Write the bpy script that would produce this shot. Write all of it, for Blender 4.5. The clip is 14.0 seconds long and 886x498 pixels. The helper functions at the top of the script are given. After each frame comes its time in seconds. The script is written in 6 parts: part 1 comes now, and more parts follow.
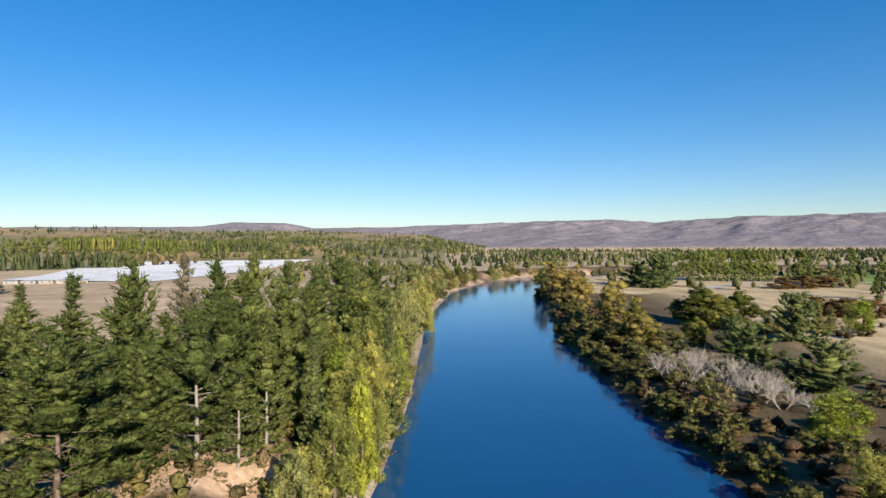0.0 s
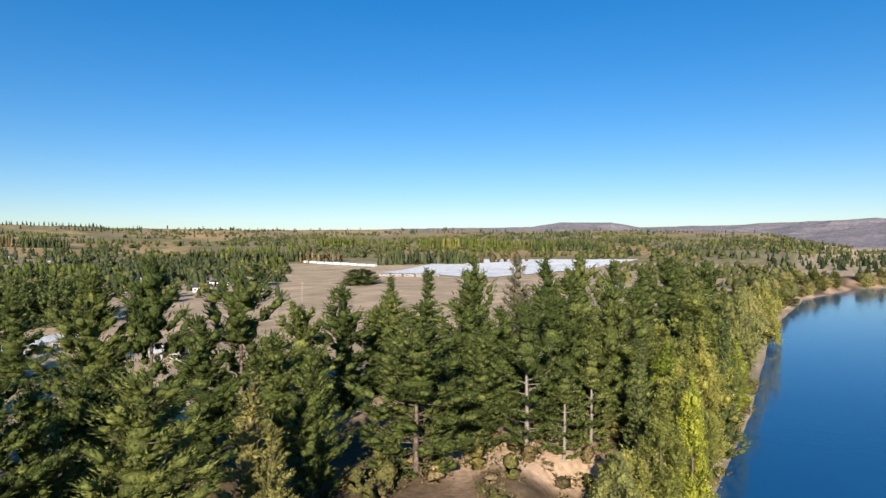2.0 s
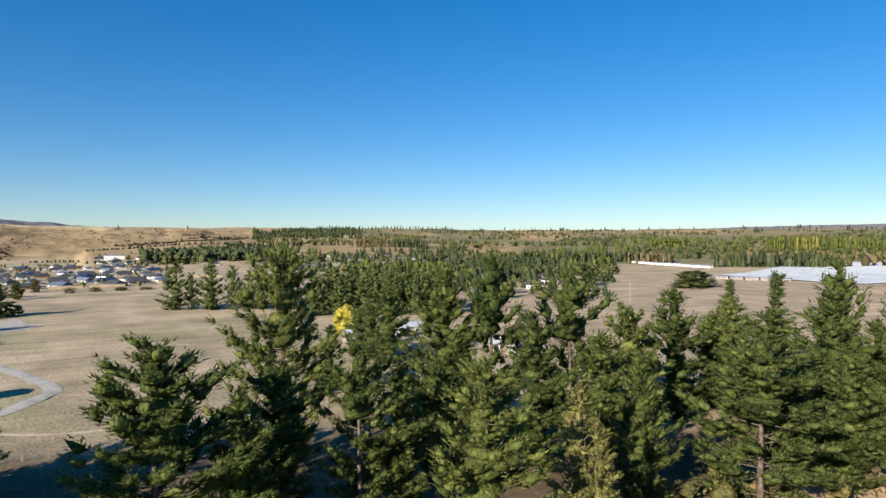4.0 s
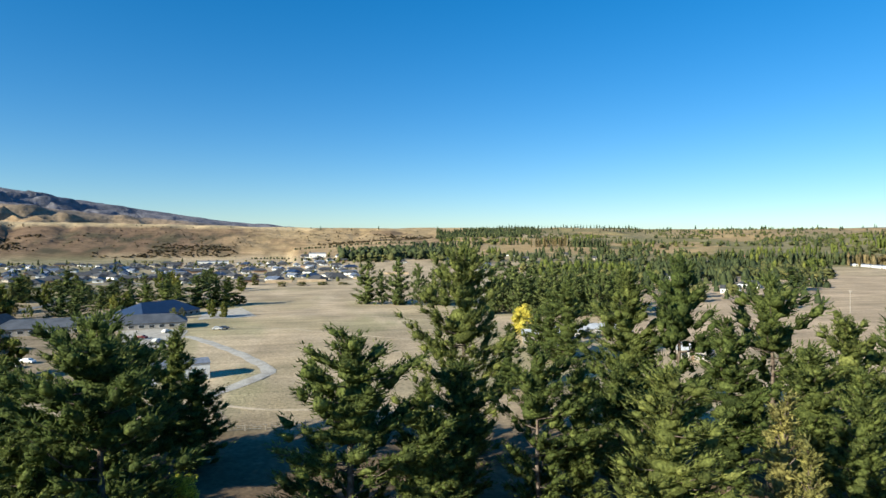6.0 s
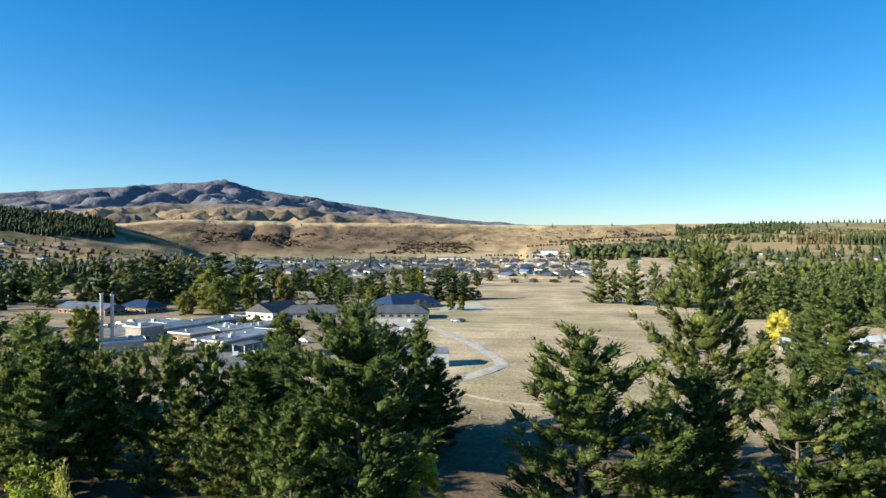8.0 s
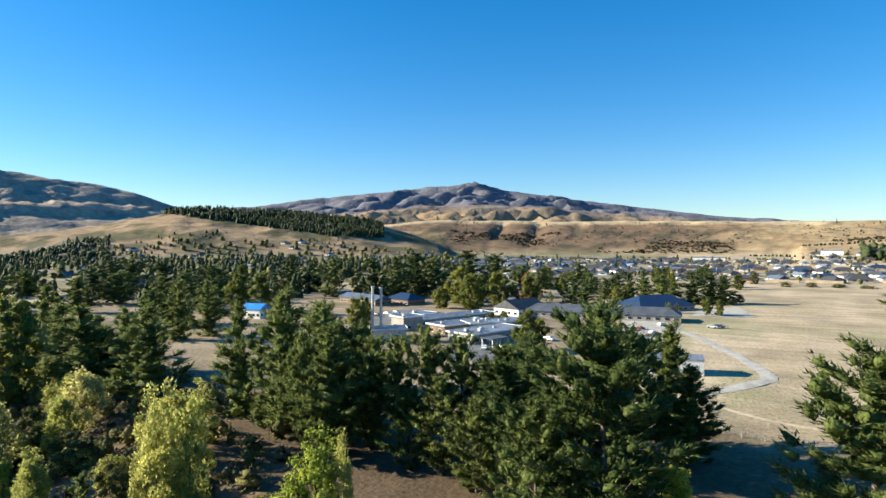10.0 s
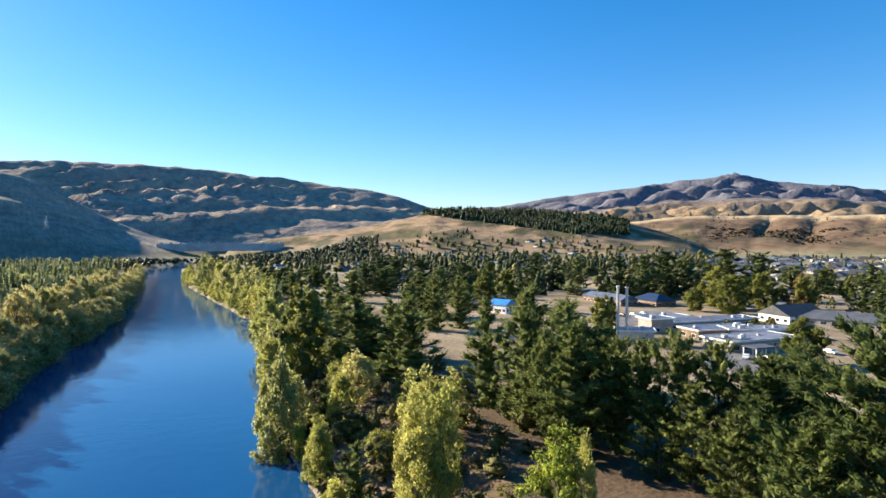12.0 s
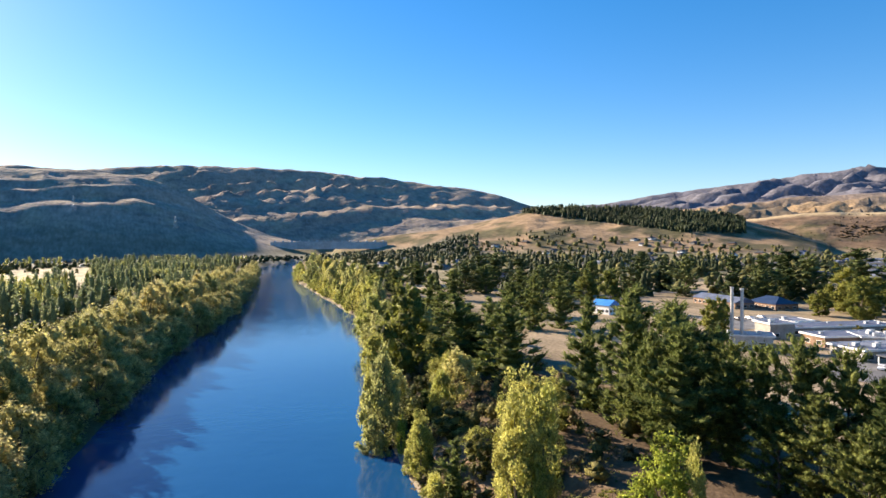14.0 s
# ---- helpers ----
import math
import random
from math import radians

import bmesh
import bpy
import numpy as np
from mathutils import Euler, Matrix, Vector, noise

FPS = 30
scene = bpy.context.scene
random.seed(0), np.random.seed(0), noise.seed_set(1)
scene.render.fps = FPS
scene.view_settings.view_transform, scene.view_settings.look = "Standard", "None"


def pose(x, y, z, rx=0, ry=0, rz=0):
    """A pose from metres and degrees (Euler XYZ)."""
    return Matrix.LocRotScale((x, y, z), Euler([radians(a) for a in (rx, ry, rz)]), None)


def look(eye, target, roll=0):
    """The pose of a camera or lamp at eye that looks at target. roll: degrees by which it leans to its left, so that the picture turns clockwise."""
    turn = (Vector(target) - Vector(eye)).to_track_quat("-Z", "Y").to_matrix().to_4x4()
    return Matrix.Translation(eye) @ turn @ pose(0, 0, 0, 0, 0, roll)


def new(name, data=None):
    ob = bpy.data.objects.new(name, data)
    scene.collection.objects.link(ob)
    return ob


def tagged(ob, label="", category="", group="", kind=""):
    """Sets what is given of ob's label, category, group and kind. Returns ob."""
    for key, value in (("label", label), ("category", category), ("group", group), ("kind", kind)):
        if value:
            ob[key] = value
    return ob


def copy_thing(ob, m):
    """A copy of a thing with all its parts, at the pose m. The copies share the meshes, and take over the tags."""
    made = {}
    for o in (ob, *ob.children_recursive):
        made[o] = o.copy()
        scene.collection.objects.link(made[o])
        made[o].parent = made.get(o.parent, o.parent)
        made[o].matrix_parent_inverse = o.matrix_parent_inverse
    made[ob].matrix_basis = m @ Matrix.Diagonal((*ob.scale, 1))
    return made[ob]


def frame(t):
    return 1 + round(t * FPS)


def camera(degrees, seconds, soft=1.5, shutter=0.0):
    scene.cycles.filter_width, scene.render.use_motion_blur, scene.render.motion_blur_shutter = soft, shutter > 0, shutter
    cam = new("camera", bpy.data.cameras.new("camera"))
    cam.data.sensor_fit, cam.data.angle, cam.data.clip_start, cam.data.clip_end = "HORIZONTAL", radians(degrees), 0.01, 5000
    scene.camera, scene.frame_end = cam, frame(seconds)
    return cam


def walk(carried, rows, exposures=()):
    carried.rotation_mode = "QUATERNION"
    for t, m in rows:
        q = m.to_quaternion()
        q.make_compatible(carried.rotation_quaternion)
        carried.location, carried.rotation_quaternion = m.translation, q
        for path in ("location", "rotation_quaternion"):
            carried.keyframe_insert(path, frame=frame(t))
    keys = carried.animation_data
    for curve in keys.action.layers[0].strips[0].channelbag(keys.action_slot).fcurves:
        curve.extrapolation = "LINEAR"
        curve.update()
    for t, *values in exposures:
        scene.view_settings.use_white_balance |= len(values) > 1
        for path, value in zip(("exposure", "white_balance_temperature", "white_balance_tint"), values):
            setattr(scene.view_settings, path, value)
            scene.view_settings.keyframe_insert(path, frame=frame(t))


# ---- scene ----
cam = camera(71.77, 14.0)
EYE = 48.0
# seconds, yaw, pitch, roll: the camera hovers over the river and turns to its left
ROWS = [
    (0.00, 0.00, -0.56, 0.27),
    (0.10, 6.70, -0.54, 0.24),
    (0.20, 11.40, -0.53, 0.20),
    (0.30, 15.10, -0.51, 0.16),
    (0.40, 17.90, -0.49, 0.12),
    (0.50, 19.45, -0.47, 0.08),
    (1.00, 21.48, -0.50, 0.17),
    (1.50, 26.07, -0.49, 0.15),
    (2.00, 29.79, -0.49, 0.17),
    (2.50, 35.84, -0.50, 0.15),
    (3.00, 43.16, -0.44, 0.11),
    (3.50, 51.32, -0.40, 0.22),
    (4.00, 59.77, -0.38, 0.22),
    (4.20, 63.02, -0.39, 0.24),
    (6.30, 78.86, -0.45, 0.09),
    (6.50, 80.95, -0.51, 0.13),
    (7.00, 86.53, -0.57, 0.06),
    (7.50, 92.16, -0.60, 0.08),
    (8.00, 97.82, -0.61, 0.03),
    (8.20, 100.04, -0.62, 0.08),
    (10.30, 123.79, -0.73, 0.08),
    (10.50, 126.01, -0.75, 0.11),
    (11.00, 131.64, -0.78, 0.16),
    (11.50, 137.28, -0.79, 0.24),
    (12.00, 142.94, -0.82, 0.26),
    (12.50, 148.01, -0.84, 0.25),
    (13.00, 150.30, -0.84, 0.24),
    (13.50, 151.38, -0.88, 0.28),
    (14.00, 152.27, -0.92, 0.23),
]
walk(cam, [(t, pose(0, 0, EYE, 90 + pitch, roll, yaw)) for t, yaw, pitch, roll in ROWS], [(0.0, 0.92, 6750, 11), (4.2, 0.88, 6500, 8), (6.3, 1.1, 6450, 1), (8.0, 1.26, 6500, 1), (10.5, 1.42, 6600, 4), (12.5, 1.54, 7000, 12), (14.0, 1.56, 7350, 15)])

# ---- world and sun ----
SUN_YAW, SUN_HIGH = 204.0, 21.5
sky_world = bpy.data.worlds.new("sky")
sky_world.use_nodes = True
scene.world = sky_world
wn = sky_world.node_tree
sky = wn.nodes.new("ShaderNodeTexSky")
sky.sky_type, sky.sun_disc = "NISHITA", False
sky.sun_elevation, sky.sun_rotation = radians(SUN_HIGH), radians(360 - SUN_YAW)
sky.altitude, sky.air_density, sky.dust_density, sky.ozone_density = 300, 1.0, 0.2, 2.0
tint, deep = wn.nodes.new("ShaderNodeMix"), wn.nodes.new("ShaderNodeHueSaturation")
tint.data_type, tint.blend_type, tint.inputs[0].default_value, tint.inputs[7].default_value = "RGBA", "MULTIPLY", 1.0, (0.80, 0.92, 1.16, 1)
deep.inputs["Saturation"].default_value = 1.4
wn.links.new(sky.outputs[0], tint.inputs[6])
soft_sky = wn.nodes.new("ShaderNodeGamma")
soft_sky.inputs[1].default_value = 0.82
wn.links.new(tint.outputs[2], soft_sky.inputs[0])
wn.links.new(soft_sky.outputs[0], deep.inputs["Color"])
wn.links.new(deep.outputs[0], wn.nodes["Background"].inputs[0])
wn.nodes["Background"].inputs[1].default_value = 0.089
sun = new("sun", bpy.data.lights.new("sun", "SUN"))
sun.data.energy, sun.data.angle, sun.data.color = 5.0, radians(0.55), (1.0, 0.905, 0.76)
sv = Vector((-math.sin(radians(SUN_YAW)) * math.cos(radians(SUN_HIGH)), math.cos(radians(SUN_YAW)) * math.cos(radians(SUN_HIGH)), math.sin(radians(SUN_HIGH))))
sun.matrix_world = look(sv * 100, (0, 0, 0))

# ---- materials ----
def mat(name):
    m = bpy.data.materials.new(name)
    m.use_nodes = True
    return m, m.node_tree, m.node_tree.nodes["Principled BSDF"]


def noise_mix(nt, scale, c1, c2, lo=0.35, hi=0.65, detail=4.0, coord=None):
    """A colour that wanders between two with a noise of that scale (per metre)."""
    tex, ramp = nt.nodes.new("ShaderNodeTexNoise"), nt.nodes.new("ShaderNodeValToRGB")
    tex.inputs["Scale"].default_value, tex.inputs["Detail"].default_value = scale, detail
    if coord is None:
        coord = nt.nodes.new("ShaderNodeNewGeometry").outputs["Position"]
    nt.links.new(coord, tex.inputs["Vector"])
    ramp.color_ramp.elements[0].position, ramp.color_ramp.elements[1].position = lo, hi
    ramp.color_ramp.elements[0].color, ramp.color_ramp.elements[1].color = (*c1, 1), (*c2, 1)
    nt.links.new(tex.outputs[0], ramp.inputs[0])
    return ramp.outputs[0]


def blend(nt, a, b, fac, mode="MIX"):
    n = nt.nodes.new("ShaderNodeMix")
    n.data_type, n.blend_type = "RGBA", mode
    for sock, v in ((n.inputs[0], fac), (n.inputs[6], a), (n.inputs[7], b)):
        if isinstance(v, (float, int)):
            sock.default_value = v
        elif isinstance(v, tuple):
            sock.default_value = (*v, 1)
        else:
            nt.links.new(v, sock)
    return n.outputs[2]


def bump(nt, bsdf, scale, strength, dist=0.1):
    tex, b = nt.nodes.new("ShaderNodeTexNoise"), nt.nodes.new("ShaderNodeBump")
    tex.inputs["Scale"].default_value, tex.inputs["Detail"].default_value = scale, 5
    nt.links.new(nt.nodes.new("ShaderNodeNewGeometry").outputs["Position"], tex.inputs["Vector"])
    nt.links.new(tex.outputs[0], b.inputs["Height"])
    b.inputs["Strength"].default_value, b.inputs["Distance"].default_value = strength, dist
    nt.links.new(b.outputs[0], bsdf.inputs["Normal"])


def plain(name, c1, c2, scale=0.6, rough=0.7, metal=0.0, bumps=0.0):
    """A worn plain surface; the rougher, the less gloss."""
    m, nt, b = mat(name)
    nt.links.new(blend(nt, noise_mix(nt, scale, c1, c2), noise_mix(nt, scale * 7, (0.8, 0.8, 0.8), (1.1, 1.1, 1.1)), 1.0, "MULTIPLY"), b.inputs["Base Color"])
    b.inputs["Roughness"].default_value, b.inputs["Metallic"].default_value = rough, metal
    b.inputs["Specular IOR Level"].default_value = 0.08 if rough > 0.8 else 0.4
    if bumps:
        bump(nt, b, scale * 6, bumps)
    return m


def leafy(name, dark, mid, bright, through_leaf=0.3, shade=0.42):
    """Foliage: each leaf or tuft takes its own shade, each tree its own tone."""
    m, nt, b = mat(name)
    geo, info = nt.nodes.new("ShaderNodeNewGeometry"), nt.nodes.new("ShaderNodeObjectInfo")
    ramp = nt.nodes.new("ShaderNodeValToRGB")
    ramp.color_ramp.elements[0].color, ramp.color_ramp.elements[1].color = (*dark, 1), (*bright, 1)
    ramp.color_ramp.elements.new(0.3).color = (*mid, 1)
    ramp.color_ramp.elements.new(0.75).color = (*mid, 1)
    nt.links.new(geo.outputs["Random Per Island"], ramp.inputs[0])
    hsv, span, hue = nt.nodes.new("ShaderNodeHueSaturation"), nt.nodes.new("ShaderNodeMapRange"), nt.nodes.new("ShaderNodeMapRange")
    span.inputs[3].default_value, span.inputs[4].default_value = 0.75, 1.25
    hue.inputs[3].default_value, hue.inputs[4].default_value = 0.522, 0.49
    nt.links.new(info.outputs["Random"], span.inputs[0])
    nt.links.new(info.outputs["Random"], hue.inputs[0])
    nt.links.new(span.outputs[0], hsv.inputs["Value"])
    nt.links.new(hue.outputs[0], hsv.inputs["Hue"])
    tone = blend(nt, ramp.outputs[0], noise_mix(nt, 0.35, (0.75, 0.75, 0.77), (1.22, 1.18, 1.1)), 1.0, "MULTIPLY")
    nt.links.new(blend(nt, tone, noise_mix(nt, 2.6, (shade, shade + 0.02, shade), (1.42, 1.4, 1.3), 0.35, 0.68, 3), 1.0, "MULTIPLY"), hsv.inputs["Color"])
    bump(nt, b, 2.2, 0.9, 0.5)
    nt.links.new(hsv.outputs[0], b.inputs["Base Color"])
    b.inputs["Roughness"].default_value = 0.6
    b.inputs["Specular IOR Level"].default_value = 0.1
    tr, mix = nt.nodes.new("ShaderNodeBsdfTranslucent"), nt.nodes.new("ShaderNodeMixShader")
    nt.links.new(hsv.outputs[0], tr.inputs[0])
    mix.inputs[0].default_value = through_leaf
    nt.links.new(b.outputs[0], mix.inputs[1])
    nt.links.new(tr.outputs[0], mix.inputs[2])
    nt.links.new(mix.outputs[0], nt.nodes["Material Output"].inputs[0])
    return m


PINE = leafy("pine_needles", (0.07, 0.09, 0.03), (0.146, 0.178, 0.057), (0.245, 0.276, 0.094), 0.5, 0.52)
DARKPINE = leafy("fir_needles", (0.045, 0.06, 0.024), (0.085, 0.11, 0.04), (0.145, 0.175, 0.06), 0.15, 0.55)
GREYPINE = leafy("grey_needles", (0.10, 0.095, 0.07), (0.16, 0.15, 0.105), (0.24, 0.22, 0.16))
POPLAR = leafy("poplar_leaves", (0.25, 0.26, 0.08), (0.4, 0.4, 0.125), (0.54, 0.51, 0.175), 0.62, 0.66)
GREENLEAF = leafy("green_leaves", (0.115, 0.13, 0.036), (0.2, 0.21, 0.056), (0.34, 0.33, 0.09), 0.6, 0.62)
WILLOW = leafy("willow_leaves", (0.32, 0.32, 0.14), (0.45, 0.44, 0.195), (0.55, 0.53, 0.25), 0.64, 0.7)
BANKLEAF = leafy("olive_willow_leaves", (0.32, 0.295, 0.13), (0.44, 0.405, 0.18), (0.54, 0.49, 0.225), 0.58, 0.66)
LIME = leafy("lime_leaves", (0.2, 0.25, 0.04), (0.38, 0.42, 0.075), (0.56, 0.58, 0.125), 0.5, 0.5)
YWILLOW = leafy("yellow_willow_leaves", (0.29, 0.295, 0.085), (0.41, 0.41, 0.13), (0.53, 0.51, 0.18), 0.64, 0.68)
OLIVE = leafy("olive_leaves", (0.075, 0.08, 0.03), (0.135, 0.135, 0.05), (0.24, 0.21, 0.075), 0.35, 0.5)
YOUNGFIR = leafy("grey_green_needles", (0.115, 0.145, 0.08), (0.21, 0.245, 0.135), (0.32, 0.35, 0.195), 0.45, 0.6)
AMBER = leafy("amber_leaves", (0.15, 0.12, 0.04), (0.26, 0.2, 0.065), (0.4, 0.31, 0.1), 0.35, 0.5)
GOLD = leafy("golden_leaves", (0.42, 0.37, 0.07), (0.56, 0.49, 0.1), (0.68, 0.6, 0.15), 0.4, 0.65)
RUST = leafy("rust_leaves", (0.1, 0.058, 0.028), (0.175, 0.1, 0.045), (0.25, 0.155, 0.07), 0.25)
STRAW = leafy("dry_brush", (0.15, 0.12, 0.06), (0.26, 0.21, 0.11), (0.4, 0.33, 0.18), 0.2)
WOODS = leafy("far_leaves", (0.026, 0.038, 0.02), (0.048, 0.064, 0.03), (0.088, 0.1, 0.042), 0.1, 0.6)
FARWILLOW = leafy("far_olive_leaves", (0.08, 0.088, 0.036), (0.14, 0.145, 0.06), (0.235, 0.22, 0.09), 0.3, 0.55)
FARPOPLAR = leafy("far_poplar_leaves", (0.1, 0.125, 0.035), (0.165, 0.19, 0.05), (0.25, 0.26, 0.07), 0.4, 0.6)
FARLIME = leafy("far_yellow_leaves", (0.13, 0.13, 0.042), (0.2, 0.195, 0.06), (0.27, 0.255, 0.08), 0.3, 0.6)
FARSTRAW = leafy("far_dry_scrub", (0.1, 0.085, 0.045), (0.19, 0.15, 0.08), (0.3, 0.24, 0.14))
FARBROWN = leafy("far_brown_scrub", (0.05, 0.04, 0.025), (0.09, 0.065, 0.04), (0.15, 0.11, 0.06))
BARK = plain("pine_bark", (0.09, 0.065, 0.05), (0.2, 0.16, 0.13), 1.5, 0.95, 0, 0.6)
LOMBARDY = leafy("lombardy_leaves", (0.09, 0.12, 0.032), (0.155, 0.19, 0.048), (0.23, 0.255, 0.07), 0.3, 0.6)
LARCH = leafy("larch_needles", (0.14, 0.13, 0.05), (0.24, 0.22, 0.085), (0.36, 0.33, 0.13), 0.3, 0.6)
SILVERBARK = plain("silver_bark", (0.19, 0.165, 0.14), (0.29, 0.26, 0.225), 1.5, 0.95, 0, 0.5)
GREYBARK = plain("weathered_wood", (0.28, 0.25, 0.22), (0.45, 0.41, 0.37), 1.5, 0.9, 0, 0.4)

# land cover: the colour comes with the land, its grain from noise
LAND, nt, b = mat("land")
att = nt.nodes.new("ShaderNodeVertexColor")
att.layer_name = "cover"
c = blend(nt, att.outputs[0], noise_mix(nt, 0.035, (0.75, 0.74, 0.7), (1.18, 1.15, 1.1), 0.3, 0.7, 6), 1.0, "MULTIPLY")
c = blend(nt, c, noise_mix(nt, 0.9, (0.72, 0.72, 0.7), (1.2, 1.2, 1.2), 0.3, 0.7, 5), 1.0, "MULTIPLY")
turned = nt.nodes.new("ShaderNodeMapping")
turned.inputs["Rotation"].default_value, turned.inputs["Scale"].default_value = (0, 0, radians(-12)), (0.16, 0.012, 0.1)
nt.links.new(nt.nodes.new("ShaderNodeNewGeometry").outputs["Position"], turned.inputs["Vector"])
c = blend(nt, c, noise_mix(nt, 1.0, (0.82, 0.83, 0.8), (1.13, 1.12, 1.12), 0.35, 0.65, 3, turned.outputs[0]), 1.0, "MULTIPLY")
nt.links.new(c, b.inputs["Base Color"])
b.inputs["Roughness"].default_value = 0.95
b.inputs["Specular IOR Level"].default_value = 0.1
bump(nt, b, 1.3, 0.6, 0.3)
# the hills are furrowed and stony, the terraces even
geo, split, high = (nt.nodes.new("ShaderNode" + k) for k in ("NewGeometry", "SeparateXYZ", "MapRange"))
nt.links.new(geo.outputs["Position"], split.inputs[0])
nt.links.new(split.outputs[2], high.inputs[0])
high.inputs[1].default_value, high.inputs[2].default_value = 22.0, 60.0
last = b.inputs["Normal"].links[0].from_node
for scale, dist in ((0.009, 14.0), (0.04, 5.0)):
    tex, furrow = nt.nodes.new("ShaderNodeTexNoise"), nt.nodes.new("ShaderNodeBump")
    tex.noise_type = "RIDGED_MULTIFRACTAL" if scale < 0.01 else "FBM"
    tex.inputs["Scale"].default_value, tex.inputs["Detail"].default_value = scale, 7
    nt.links.new(geo.outputs["Position"], tex.inputs["Vector"])
    nt.links.new(tex.outputs[0], furrow.inputs["Height"])
    nt.links.new(high.outputs[0], furrow.inputs["Strength"])
    furrow.inputs["Distance"].default_value = dist
    nt.links.new(furrow.outputs[0], last.inputs["Normal"])
    last = furrow

WATER, nt, b = mat("river_water")
nt.links.new(noise_mix(nt, 0.02, (0.006, 0.062, 0.17), (0.007, 0.071, 0.185)), b.inputs["Base Color"])
b.inputs["Roughness"].default_value, b.inputs["IOR"].default_value = 0.06, 1.33
wave, fine, bm1, bm2 = (nt.nodes.new(k) for k in ("ShaderNodeTexNoise", "ShaderNodeTexNoise", "ShaderNodeBump", "ShaderNodeBump"))
pos = nt.nodes.new("ShaderNodeNewGeometry").outputs["Position"]
for tex, s, bn, st, d in ((wave, 0.22, bm1, 0.09, 0.6), (fine, 1.1, bm2, 0.14, 0.12)):
    tex.inputs["Scale"].default_value, tex.inputs["Detail"].default_value = s, 4
    nt.links.new(pos, tex.inputs["Vector"])
    nt.links.new(tex.outputs[0], bn.inputs["Height"])
    bn.inputs["Strength"].default_value, bn.inputs["Distance"].default_value = st, d
nt.links.new(bm1.outputs[0], bm2.inputs["Normal"])
nt.links.new(bm2.outputs[0], b.inputs["Normal"])

WHITE = plain("white_paint", (0.72, 0.72, 0.7), (0.82, 0.82, 0.8), 0.4, 0.6)
CREAM = plain("cream_render", (0.27, 0.245, 0.215), (0.36, 0.33, 0.295), 0.4, 0.8)
BRICK = plain("brown_cladding", (0.2, 0.13, 0.09), (0.3, 0.2, 0.14), 0.5, 0.85)
DARKROOF = plain("charcoal_iron_roof", (0.045, 0.046, 0.05), (0.075, 0.076, 0.082), 0.5, 0.7)
# grey and pale roofs: the sky's blue reflection is mixed into both base colours
GREYROOF = plain("sky_tinted_grey_roof", (0.085, 0.11, 0.165), (0.13, 0.155, 0.22), 0.25, 0.85)
PALEROOF = plain("pale_iron_roof", (0.15, 0.175, 0.225), (0.21, 0.235, 0.29), 0.25, 0.85)
NAVYROOF = plain("navy_iron_roof", (0.02, 0.035, 0.075), (0.03, 0.05, 0.1), 0.4, 0.4)
BLUEROOF = plain("bright_blue_roof", (0.03, 0.2, 0.55), (0.05, 0.27, 0.65), 0.4, 0.45)
LIGHTROOF = plain("weathered_white_roof", (0.36, 0.38, 0.41), (0.5, 0.52, 0.55), 0.3, 0.7)
SLATEROOF = plain("dark_slate_roof", (0.06, 0.068, 0.085), (0.1, 0.11, 0.13), 0.25, 0.75)
REDROOF = plain("terracotta_roof", (0.3, 0.12, 0.07), (0.4, 0.17, 0.1), 0.4, 0.7)
GLASS = plain("window_glass", (0.02, 0.025, 0.03), (0.04, 0.045, 0.05), 0.4, 0.08)
STEEL = plain("galvanised_steel", (0.42, 0.43, 0.44), (0.58, 0.59, 0.6), 0.8, 0.45, 0.5)
GRAVEL = plain("pale_gravel", (0.36, 0.33, 0.29), (0.48, 0.45, 0.4), 0.3, 0.95, 0, 0.3)
ASPHALT = plain("grey_asphalt", (0.14, 0.14, 0.145), (0.22, 0.22, 0.22), 0.15, 0.9, 0, 0.2)
CLOTH = plain("white_netting", (0.62, 0.62, 0.62), (0.78, 0.78, 0.78), 0.03, 0.8)
TRODDEN = plain("trodden_grass", (0.42, 0.34, 0.24), (0.55, 0.45, 0.33), 0.25, 0.95, 0, 0.2)
EARTH = plain("pale_earth", (0.4, 0.3, 0.2), (0.52, 0.4, 0.28), 0.3, 0.95, 0, 0.3)
CONCRETE = plain("pale_concrete", (0.4, 0.41, 0.42), (0.52, 0.53, 0.54), 0.05, 0.85)
RUBBER = plain("black_rubber", (0.02, 0.02, 0.02), (0.03, 0.03, 0.03), 2, 0.9)
CARPAINT = {k: plain(k + "_car_paint", tuple(0.9 * v for v in c), c, 0.5, 0.3) for k, c in (("white", (0.75, 0.75, 0.75)), ("silver", (0.45, 0.46, 0.48)), ("dark", (0.04, 0.045, 0.06)), ("red", (0.1, 0.015, 0.02)), ("blue", (0.05, 0.12, 0.35)))}

# ---- the land ----


def value_noise(x, y, seed=0):
    """Smooth lattice noise, 0 to 1."""
    xi, yi = np.floor(x).astype(np.int64), np.floor(y).astype(np.int64)
    fx, fy = x - xi, y - yi
    fx, fy = fx * fx * (3 - 2 * fx), fy * fy * (3 - 2 * fy)

    def h(a, c):
        n = (a * 374761393 + c * 668265263 + seed * 1442695041) & 0xFFFFFFFF
        n = ((n ^ (n >> 13)) * 1274126177) & 0xFFFFFFFF
        return ((n ^ (n >> 16)) & 0xFFFF) / 65535.0
    return (h(xi, yi) * (1 - fx) + h(xi + 1, yi) * fx) * (1 - fy) + (h(xi, yi + 1) * (1 - fx) + h(xi + 1, yi + 1) * fx) * fy


